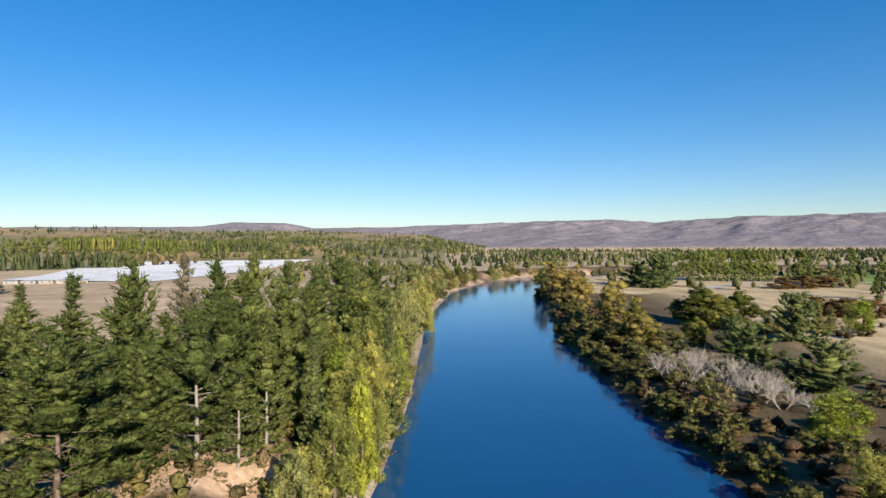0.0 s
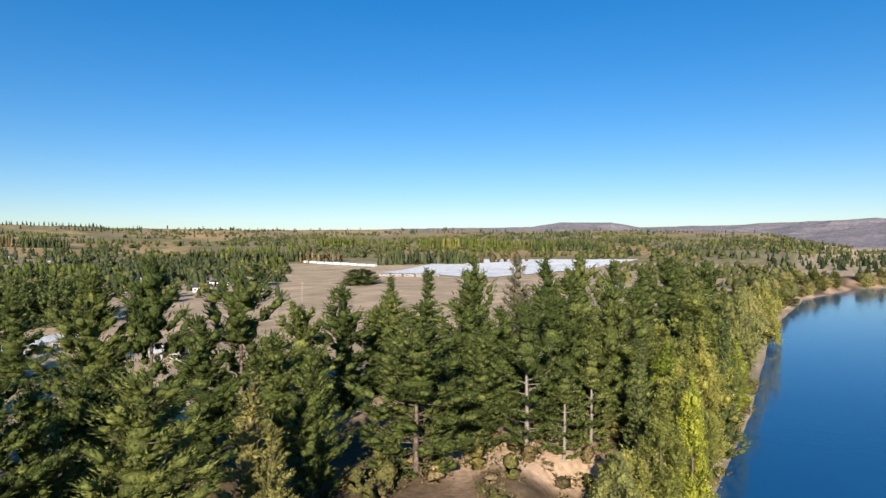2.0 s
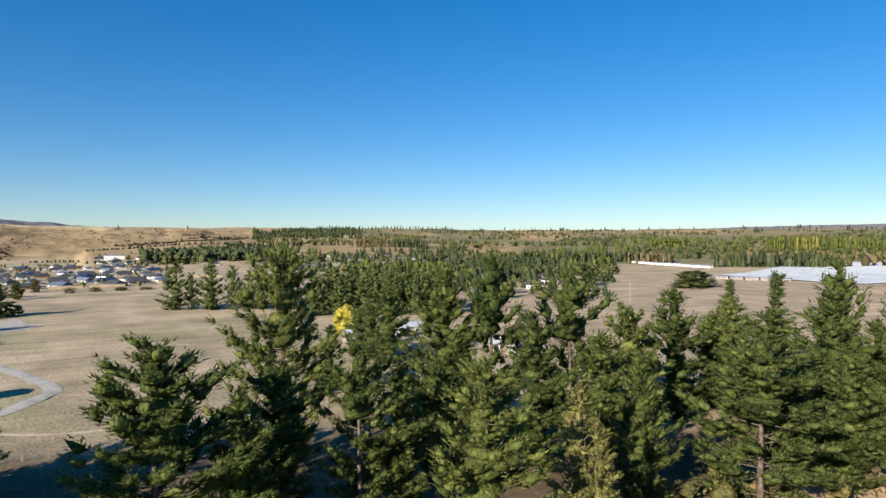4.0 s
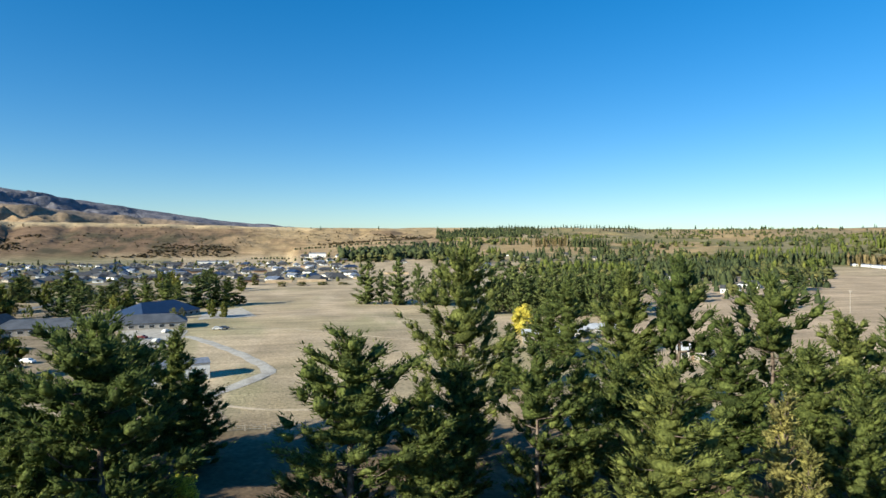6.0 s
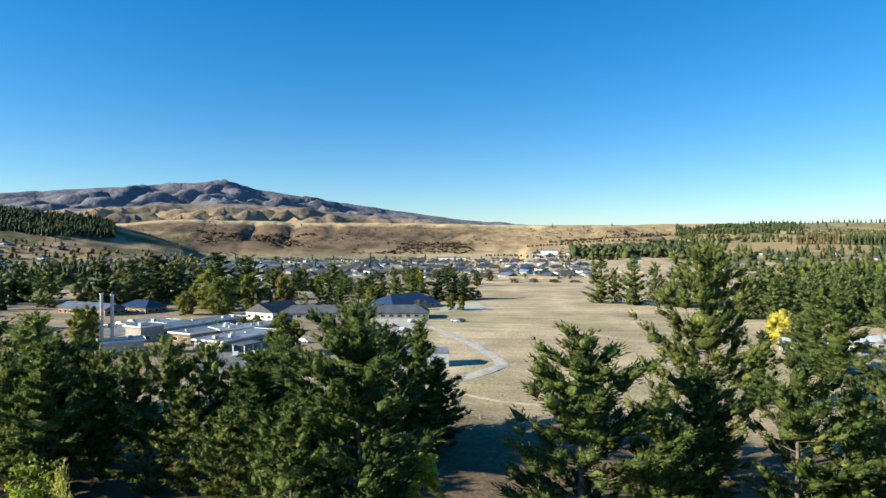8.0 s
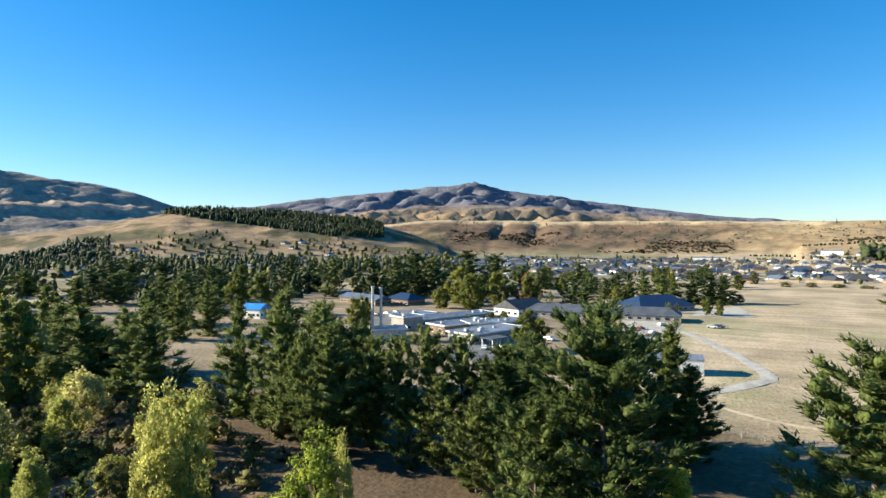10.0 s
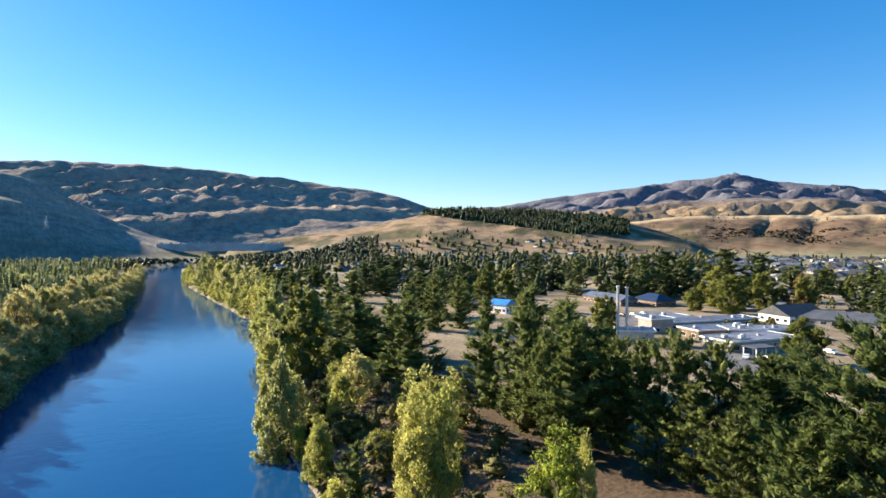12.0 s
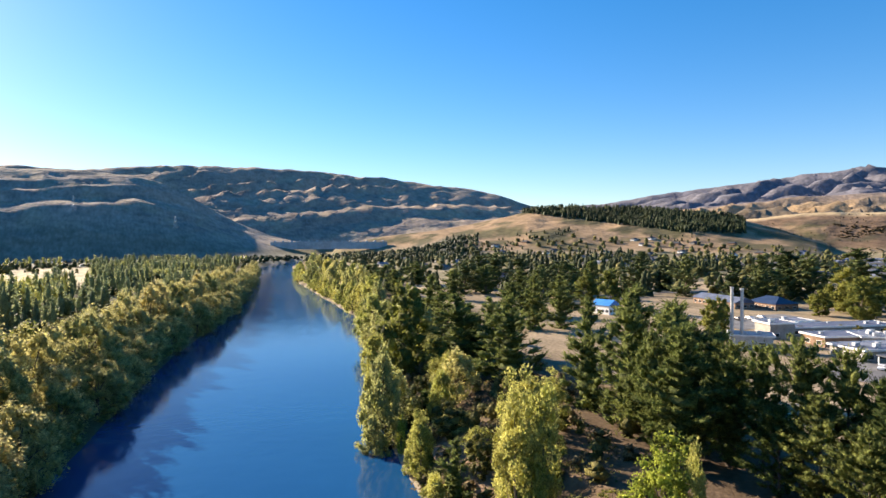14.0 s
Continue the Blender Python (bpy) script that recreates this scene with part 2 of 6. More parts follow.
def fbm(x, y, scale, octaves=4, seed=0):
    t, a, s = 0.0, 0.5, 1.0 / scale
    for k in range(octaves):
        t = t + a * value_noise(x * s + 17.3 * k, y * s - 9.1 * k, seed + k)
        a, s = a * 0.5, s * 2.1
    return t / (1 - 0.5 ** octaves)


# the river's middle line, with its half width
RIVER = np.array([(900, 900, 35), (430, 905, 35), (240, 880, 36), (140, 815, 36), (85, 735, 34), (50, 590, 42), (30, 395, 40), (23.5, 305, 34), (22.5, 190, 33), (22, 119, 35.5), (10, 0, 38),
                  (-17, -120, 35), (-32, -185, 35), (-60, -270, 42), (-91, -370, 38), (-118, -505, 30), (-152, -690, 23), (-245, -1110, 28), (-350, -1330, 26), (-520, -1480, 24)], float)


def river_side(x, y):
    """Metres from the water's edge (minus: in the water), and whether a place lies west of the river."""
    best, west = np.full(np.shape(x), 1e9), np.zeros(np.shape(x), bool)
    for (ax, ay, aw), (bx, by, bw) in zip(RIVER[:-1], RIVER[1:]):
        dx, dy = bx - ax, by - ay
        u = np.clip(((x - ax) * dx + (y - ay) * dy) / (dx * dx + dy * dy), 0, 1)
        d = np.hypot(x - ax - u * dx, y - ay - u * dy) - (aw + u * (bw - aw))
        near = d < best
        best = np.where(near, d, best)
        west = np.where(near, dx * (y - ay) - dy * (x - ax) < 0, west)
    return best, west


def ramp01(v, lo, hi):
    u = np.clip((v - lo) / (hi - lo), 0, 1)
    return u * u * (3 - 2 * u)


def ridge(az, r, table, foot, crest, power=1.0):
    """A range of hills round the valley: bearing and crest height in degrees above the eye, foot and crest distance."""
    t = np.array(table, float)
    el = np.interp(az, t[:, 0], t[:, 1], left=-9, right=-9)
    top = EYE + np.tan(np.radians(el)) * crest
    u = np.clip((r - foot) / (crest - foot), 0, 1) ** power
    return np.clip(top - 12, 0, None) * np.where(r < crest, u, 1 - 0.25 * np.clip((r - crest) / 1500, 0, 1))


FAR_HILLS = [(-180, 2), (-80, 2.0), (-36, 2.25), (-27, 2.25), (-19, 1.8), (-15, 2.2), (-3.5, 1.85), (4, 1.6), (12, 1.5), (14.5, 2.0), (19, 2.05), (21.5, 1.65), (28, 1.5), (60, 1.2), (75, 1), (90, 1), (180, 2)]
ROLLING = [(-4, -0.5), (3, 0.9), (12, 1.15), (30, 1.3), (45, 1.35), (57, 1.45), (62, 1.6), (70, 1.68), (76, 1.7), (81, 1.6), (90, 0.5)]
SCARP = [(72, -0.5), (77, 1.2), (81, 1.65), (90, 1.75), (100, 1.9), (112, 2.0), (121, 2.1), (126, 1.7), (131, 0.6)]
MOUNTAIN = [(82, 0.8), (89, 1.6), (96, 2.25), (102, 3.1), (107, 3.8), (111, 4.5), (115, 5.0), (116.8, 5.5), (118, 5.85), (119.2, 5.55), (122, 5.2), (126.6, 4.8), (133, 4.0), (138, 3.2), (143, 2.7), (150, 2.2), (160, 1)]
FOOTHILLS = [(88, 0.8), (97, 2.0), (104, 2.6), (110, 3.3), (116, 3.7), (122, 3.5), (128, 3.0), (134, 2.4), (140, 1.5)]
PLANTED = [(120, -0.6), (123.5, 0.8), (128, 2.2), (134, 2.5), (140, 2.75), (144, 2.6), (148, 1.9), (153, 0.9), (158, 0.3), (162, -0.6)]
GORGE = [(140, 1.5), (143.3, 2.9), (147.2, 4.35), (154.6, 5.5), (162.4, 6.35), (170, 6.65), (176.7, 6.5), (182.5, 5.9), (188, 5.9), (200, 5.8), (230, 5), (270, 3), (300, 2), (360, 2)]
SPUR = [(164, -0.6), (168, 0.4), (171, 1.7), (173.5, 3.1), (175.5, 4.3), (177.5, 5.2), (179, 5.6), (183, 5.85), (190, 5.9), (215, 5.5), (250, 3), (280, 1)]


def height(x, y):
    x, y = np.asarray(x, float), np.asarray(y, float)
    r = np.hypot(x, y)
    az = np.degrees(np.arctan2(-x, y))
    az2 = np.where(az < -100, az + 360, az)
    d, west = river_side(x, y)
    wob = fbm(x, y, 14, 3, 3) - 0.5
    terrace = np.where(west, 10.0, 4.5) + 1.2 * (fbm(x, y, 120, 3, 5) - 0.5)
    bank = ramp01(d + 9 * wob, 1.0, np.where(west, 24.0, 12.0))
    z = np.where(d > 0, 0.25 * np.clip(d, 0, 2) + (terrace - 0.5) * bank + 1.0 * wob * ramp01(d, 1, 8), -2.5 * ramp01(-d, 0, 6) + 0.02)
    land, low, hills = ramp01(d, 20, 260), 12.0, np.zeros(r.shape)
    wx, wy = x + 260 * (fbm(x, y, 700, 3, 51) - 0.5), y + 260 * (fbm(x, y, 700, 3, 57) - 0.5)
    gully = 1 - np.clip(np.abs(fbm(wx, wy, 560, 3, 11) - 0.5) * 5, 0, 1)
    small = 1 - np.clip(np.abs(fbm(wx, wy, 190, 3, 23) - 0.5) * 5, 0, 1)
    # folds that run down the slopes, a little aslant
    arc = r * np.radians(az2)
    fold = np.clip(np.abs(fbm(arc + 0.5 * r + 0.3 * (wx - x), 0.32 * r, 330, 4, 81) - 0.5) * 4.5, 0, 1)
    # spurs of the gorge, falling towards the river mouth
    spurs = np.clip(np.abs(fbm(arc - 0.22 * r + 0.15 * (wx - x), 0.03 * r, 300, 2, 181) - 0.5) * 4.5, 0, 1)
    knolls = 1 - np.clip(np.abs(fbm(wx, wy, 95, 3, 183) - 0.5) * 5, 0, 1)
    for tab, a, foot, crest, power, rough in ((FAR_HILLS, az, 3000, 4600, 0.9, 0.25), (ROLLING, az, 900, 2600, 1.2, 0.15), (SCARP, az2, 1780, 2150, 0.8, 0.2), (MOUNTAIN, az2, 3000, 4750, 0.9, 0.3),
                                               (FOOTHILLS, az2, 2300, 3500, 0.8, 0.55), (PLANTED, az2, 1250, 1850, 1.0, 0.25), (GORGE, az2, 2250, 3150, 0.78, 0.26), (SPUR, az2, 1480, 2050, 0.75, 0.19)):
        rise = ridge(a, r, tab, foot, crest, power)
        if tab is SCARP:
            for at_az, deep in ((115.4, 0.2), (112.0, 0.17), (108.2, 0.1), (84.5, 0.12), (80.5, 0.12)):
                rise = rise * (1 - deep * np.exp(-((az2 - at_az + 0.004 * (r - 2000)) / 0.45) ** 2) * ramp01(r, 2170, 2080))
        edge = ramp01(crest - r, -200, 300)
        if tab in (GORGE, SPUR):
            cut = 0.5 * spurs + 0.26 * knolls + 0.1 * small
        else:
            cut = 0.8 * (fold if foot >= 2300 else gully) + 0.5 * small
        hills = np.maximum(hills, rise - rise * rough * cut * edge)
    return z + np.where(hills > 0, hills + np.clip(low - z, 0, None) * ramp01(hills, 0, 20), 0) * land


def bearing(x, y):
    return np.degrees(np.arctan2(-x, y)) % 360


def cover(x, y, z):
    """Land colours: dry grass, leaf litter, bare soil, hill pasture and scrub, with far haze and some tree shade mixed
    in.
    """
    r, az = np.hypot(x, y), bearing(x, y)
    d, west = river_side(x, y)
    n1, n2, n3 = fbm(x, y, 60, 4, 31), fbm(x, y, 300, 4, 37), fbm(x, y, 18, 3, 41)
    col = np.empty((*x.shape, 3))
    col[:] = (0.44, 0.35, 0.25)
    def lay(mask, c):
        m = np.clip(mask, 0, 1)[..., None]
        col[:] = col * (1 - m) + np.array(c) * m
    lay(0.6 * ramp01(n1, 0.5, 0.7), (0.37, 0.31, 0.2))
    lay(ramp01(n3, 0.6, 0.75) * 0.4, (0.52, 0.42, 0.31))
    # bare paddocks to the north-west, fields across the river
    lay(((az > 18) & (az < 62) & (r > 250) & (r < 900)) * 0.9, (0.47, 0.36, 0.26))
    lay((~west & (d > 30)) * 0.8, (0.5, 0.4, 0.26))
    lay((~west & (r > 850) & (n2 > 0.5)) * 0.8, (0.13, 0.17, 0.06))
    lay((west & (az < 76) & (r > 1050)) * ramp01(az, 74, 58) * (0.8 + 0.2 * ramp01(n2, 0.4, 0.6)), (0.19, 0.175, 0.09))
    lay((west & (az < 76)) * ramp01(r, 2000, 2200) * ramp01(n2, 0.4, 0.5) * 0.9, (0.32, 0.24, 0.155))
    lay((west & (az > 56) & (az < 78) & (r > 1050)) * ramp01(n2, 0.44, 0.52) * 0.8, (0.21, 0.19, 0.1))
    # worn and greener stretches of the dry field
    lay((west & (az > 60) & (az < 110) & (r > 90) & (r < 700)) * ramp01(fbm(x * 0.35, y, 40, 3, 43), 0.48, 0.62) * 0.75, (0.34, 0.305, 0.19))
    lay((west & (az > 60) & (az < 110) & (r > 90) & (r < 700)) * ramp01(fbm(x * 0.3, y, 22, 3, 47), 0.6, 0.72) * 0.7, (0.54, 0.43, 0.32))
    lay((~west & (az > 300) & (r > 560) & (r < 1500) & (x > 420)) * ramp01(fbm(x, y * 0.4, 170, 2, 61), 0.46, 0.5), (0.2, 0.27, 0.08))
    # the wooded bank: needle litter, its colour darkened further for the shade under trees
    lay(west * ramp01(d, 75, 45) * ((r < 330) | (d < 45)), (0.1, 0.072, 0.048))
    lay((west & (az > 15) & (az < 150)) * ramp01(r + 30 * (n3 - 0.5), 150, 122) * 0.9, (0.14, 0.1, 0.07))
    lay(west * ramp01(d, 26, 8) * ramp01(n3, 0.46, 0.6) * np.where(y > 20, 1.0, np.where(y > -130, 0.45, 0.1)), (0.54, 0.38, 0.28))
    # far bank: soil colour darkened to stand in for the shaded understorey
    lay(~west * ramp01(d, 125, 70) * (y < 520), (0.12, 0.095, 0.06))
    lay(~west * ramp01(d, 1100, 800) * ramp01(y, -20, -80) * 0.85, (0.14, 0.125, 0.072))
    lay(west * np.exp(-((x + 43) ** 2 + (y - 101) ** 2) / 260) * ramp01(n3, 0.36, 0.52) * 1.3, (0.56, 0.4, 0.3))
    lay(west * ramp01(d, 4.5, 1.5), (0.33, 0.28, 0.22))
    lay(west * ramp01(d, 9, 4) * ramp01(y, 40, 60) * ramp01(y, 125, 105), (0.6, 0.5, 0.4))
    lay((west & (az > 104) & (az < 152)) * ramp01(r, 165, 190) * ramp01(r, 520, 440) * 0.8, (0.27, 0.215, 0.155))
    lay((az > 182.4) * (az < 188.4) * (r > 660) * (r < 1130), (0.52, 0.44, 0.3))
    # the town
    lay((az > 100) * (az < 161) * ramp01(r, 520, 640) * ramp01(z, 26, 18) * (0.5 + 0.4 * ramp01(n1, 0.4, 0.6)), (0.19, 0.18, 0.11))
    lay(ramp01(d, 0.0, -2.0), (0.05, 0.06, 0.05))
    # hills
    up = ramp01(z, 16, 30) * (r > 900)
    lay(up * (az > 72) * (az < 132), (0.4, 0.295, 0.175))
    lay(up * (az > 72) * (az < 132) * (r < 2300) * ramp01(n2 + 0.7 * (n1 - 0.5), 0.39, 0.5) * ramp01(az, 80, 100), (0.21, 0.14, 0.09))
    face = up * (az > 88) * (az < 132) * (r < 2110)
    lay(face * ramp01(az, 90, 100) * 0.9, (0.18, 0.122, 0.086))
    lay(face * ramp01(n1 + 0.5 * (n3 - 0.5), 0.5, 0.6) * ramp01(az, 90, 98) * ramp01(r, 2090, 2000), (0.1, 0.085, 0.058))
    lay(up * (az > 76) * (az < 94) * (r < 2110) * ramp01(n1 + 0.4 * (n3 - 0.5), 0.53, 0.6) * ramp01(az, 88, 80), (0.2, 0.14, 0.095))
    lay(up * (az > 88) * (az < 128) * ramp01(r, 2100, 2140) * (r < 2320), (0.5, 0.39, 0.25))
    far = up * (r > 2450) * (az > 80) * (az < 140)
    lay(far, (0.38, 0.27, 0.17))
    lay(far * ramp01(n2, 0.53, 0.66) * 0.7, (0.15, 0.135, 0.12))
    # high mountain: the blue-grey of distance haze put into its colour
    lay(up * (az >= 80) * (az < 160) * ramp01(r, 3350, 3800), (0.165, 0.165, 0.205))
    lay(up * (az >= 120) * (az < 165) * (r < 2000), (0.32, 0.225, 0.145))
    lay(up * (az >= 120) * (az < 165) * (r < 2000) * ramp01(n1, 0.46, 0.56), (0.11, 0.1, 0.055))
    dark = up * (az >= 140) * (az < 320) * (r > 1150) * ~((az < 165) & (r < 2000))
    lay(dark, (0.36, 0.3, 0.26))
    lay(dark * ramp01(n2, 0.45, 0.6) * 0.8, (0.3, 0.25, 0.22))
    lay(dark * ramp01(n1, 0.53, 0.64) * 0.65, (0.43, 0.35, 0.26))
    lay(dark * ramp01(fbm(x, y, 26, 3, 71), 0.62, 0.7) * 0.6, (0.15, 0.15, 0.16))
    lay((az > 150) * (az < 215) * ramp01(r, 1180, 1260) * ramp01(r, 1700, 1500), (0.2, 0.2, 0.17))
    # farthest hills: haze mauve mixed into the base colour
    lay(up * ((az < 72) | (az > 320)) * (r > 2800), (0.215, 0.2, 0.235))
    lay(up * (az > 8) * (az < 74) * (r < 2700) * ramp01(n2, 0.56, 0.62), (0.37, 0.27, 0.15))
    return col


def mesh_of(name, verts, faces, material, smooth=False):
    """A mesh from arrays of places and of faces with equal numbers of corners."""
    verts, faces = np.asarray(verts, np.float32), np.asarray(faces, np.int32)
    me = bpy.data.meshes.new(name)
    n, k = faces.shape
    me.vertices.add(len(verts))
    me.vertices.foreach_set("co", verts.ravel())
    me.loops.add(n * k)
    me.loops.foreach_set("vertex_index", faces.ravel())
    me.polygons.add(n)
    me.polygons.foreach_set("loop_start", np.arange(0, n * k, k, dtype=np.int32))
    if smooth:
        me.polygons.foreach_set("use_smooth", np.ones(n, bool))
    me.update(calc_edges=True)
    me.materials.append(material)
    return me


def build_ground():
    rings = np.concatenate([[0.0], np.geomspace(8, 1700, 200), np.arange(1722, 4930, 29)])
    turns = np.radians(np.concatenate([np.arange(-42, 196, 0.5), np.arange(196, 318, 4)]))
    R, A = np.meshgrid(rings, turns, indexing="ij")
    x, y = -R * np.sin(A), R * np.cos(A)
    z = height(x, y)
    nr, na = R.shape
    i, j = np.meshgrid(np.arange(nr - 1), np.arange(na), indexing="ij")
    k = (j + 1) % na
    faces = np.stack([i * na + j, (i + 1) * na + j, (i + 1) * na + k, i * na + k], -1).reshape(-1, 4)
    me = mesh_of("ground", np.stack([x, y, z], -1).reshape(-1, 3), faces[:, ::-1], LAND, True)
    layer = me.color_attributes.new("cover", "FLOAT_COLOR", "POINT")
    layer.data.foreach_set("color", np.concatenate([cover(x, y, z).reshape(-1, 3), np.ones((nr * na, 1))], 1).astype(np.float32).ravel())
    return tagged(new("ground", me), "dry grassy river terraces rising to bare brown hills", "ground", kind="structure")


build_ground()


def build_water():
    v, f = [], []
    for k, (x, y, w) in enumerate(RIVER):
        a, c = RIVER[max(k - 1, 0)], RIVER[min(k + 1, len(RIVER) - 1)]
        n = Vector((-(c[1] - a[1]), c[0] - a[0], 0)).normalized() * (w + 14)
        v += [(x - n.x, y - n.y, 0), (x + n.x, y + n.y, 0)]
        if k:
            f.append((2 * k - 2, 2 * k - 1, 2 * k + 1, 2 * k))
    return tagged(new("water", mesh_of("water", v, f, WATER)), "calm deep blue river between wooded banks", "river", kind="structure")


build_water()


def ground_z(x, y):
    return float(height(np.array([x]), np.array([y]))[0])


# ---- trees ----
def leaves(centres, radii, count, size, rs, up=0.4, droop=0.0, slim=0.33):
    """Clumps of small pointed leaf tufts round the centres: places and triangles."""
    centres, radii = np.repeat(np.asarray(centres, float), count, 0), np.repeat(np.asarray(radii, float), count, 0)
    n = len(centres)
    out = rs.normal(size=(n, 3))
    out /= np.linalg.norm(out, axis=1)[:, None]
    p = centres + out * radii * rs.uniform(0.5, 1.0, (n, 1)) ** 0.5
    loose = rs.normal(size=(n, 3))
    loose -= out * (loose * out).sum(1)[:, None]
    loose /= np.linalg.norm(loose, axis=1)[:, None]
    way = loose * 0.75 + out * rs.uniform(0.1, 0.9, (n, 1)) + np.array([0, 0, up - droop])
    way /= np.linalg.norm(way, axis=1)[:, None]
    side = np.cross(way, out + rs.normal(size=(n, 3)) * 0.25)
    side /= np.linalg.norm(side, axis=1)[:, None]
    ln = size * rs.uniform(0.6, 1.35, (n, 1))
    v = np.stack([p - side * ln * slim, p + side * ln * slim, p + way * ln], 1)
    return v.reshape(-1, 3)


def icosphere(sub):
    bm = bmesh.new()
    bmesh.ops.create_icosphere(bm, subdivisions=sub, radius=1.0)
    v, f = np.array([p.co[:] for p in bm.verts]), np.array([[p.index for p in q.verts] for q in bm.faces])
    bm.free()
    return v, f


BALLS = {1: icosphere(1), 2: icosphere(2)}


def crown(centres, radii, count, size, rs, up=0.4, droop=0.0, slim=0.33, sub=2, core=0.74):
    """A crown: lumpy masses of foliage, each fringed with leaf tufts. Places and triangles."""
    centres, radii = np.asarray(centres, float), np.asarray(radii, float)
    bv, bf = BALLS[sub]
    n, k = len(centres), len(bv)
    ang = rs.uniform(0, 6.2832, n)
    c, s = np.cos(ang)[:, None], np.sin(ang)[:, None]
    ball = np.stack([bv[None, :, 0] * c - bv[None, :, 1] * s, bv[None, :, 0] * s + bv[None, :, 1] * c, np.repeat(bv[None, :, 2], n, 0)], -1)
    mass = centres[:, None] + ball * radii[:, None] * core * rs.uniform(0.5, 1.25, (n, k, 1))
    tips = leaves(centres, radii, count, size, rs, up, droop, slim)
    faces = (bf[None] + (np.arange(n) * k)[:, None, None]).reshape(-1, 3)
    v = np.concatenate([mass.reshape(-1, 3), tips])
    return v, np.concatenate([faces, n * k + np.arange(len(tips)).reshape(-1, 3)])


def tri_mesh(name, vf, material):
    return mesh_of(name, vf[0], vf[1], material, False)


def limbs(segments, sides=4):
    """Tapered round sticks (start, end, radius at both), joined: places and quads."""
    vs, fs = [], []
    for a, c, ra, rc in segments:
        a, c = np.array(a, float), np.array(c, float)
        w = c - a
        w /= max(np.linalg.norm(w), 1e-6)
        s = np.cross(w, (0.3, 0.9, 0.2) if abs(w[2]) > 0.8 else (0, 0, 1))
        s /= np.linalg.norm(s)
        t = np.cross(w, s)
        k0 = sum(len(q) for q in vs)
        ang = np.arange(sides) * 2 * np.pi / sides
        ring = np.cos(ang)[:, None] * s + np.sin(ang)[:, None] * t
        vs.append(np.concatenate([a + ring * ra, c + ring * rc]))
        fs += [(k0 + i, k0 + (i + 1) % sides, k0 + sides + (i + 1) % sides, k0 + sides + i) for i in range(sides)]
    return np.concatenate(vs), fs


def make_tree(name, trunk_segments, crown_v, bark, leaf, label, category="tree"):
    top = new(name)
    v, f = limbs(trunk_segments)
    for part_name, me in (("trunk", mesh_of("trunk", v, f, bark, True)), ("crown", tri_mesh("crown", crown_v, leaf) if crown_v is not None else None)):
        if me:
            o = new(part_name, me)
            o.parent = top
    return tagged(top, label, category)


def trunk_line(h, r, rs, lean=0.02, n=6):
    pts = [np.array([0, 0, -1.0])]
    off = np.zeros(2)
    for i in range(1, n + 1):
        off = off + rs.normal(size=2) * lean * h / n
        pts.append(np.array([off[0], off[1], h * i / n]))
    return pts, [(pts[i], pts[i + 1], r * (1 - i / (n + 0.3)), r * (1 - (i + 1) / (n + 0.3))) for i in range(n)]


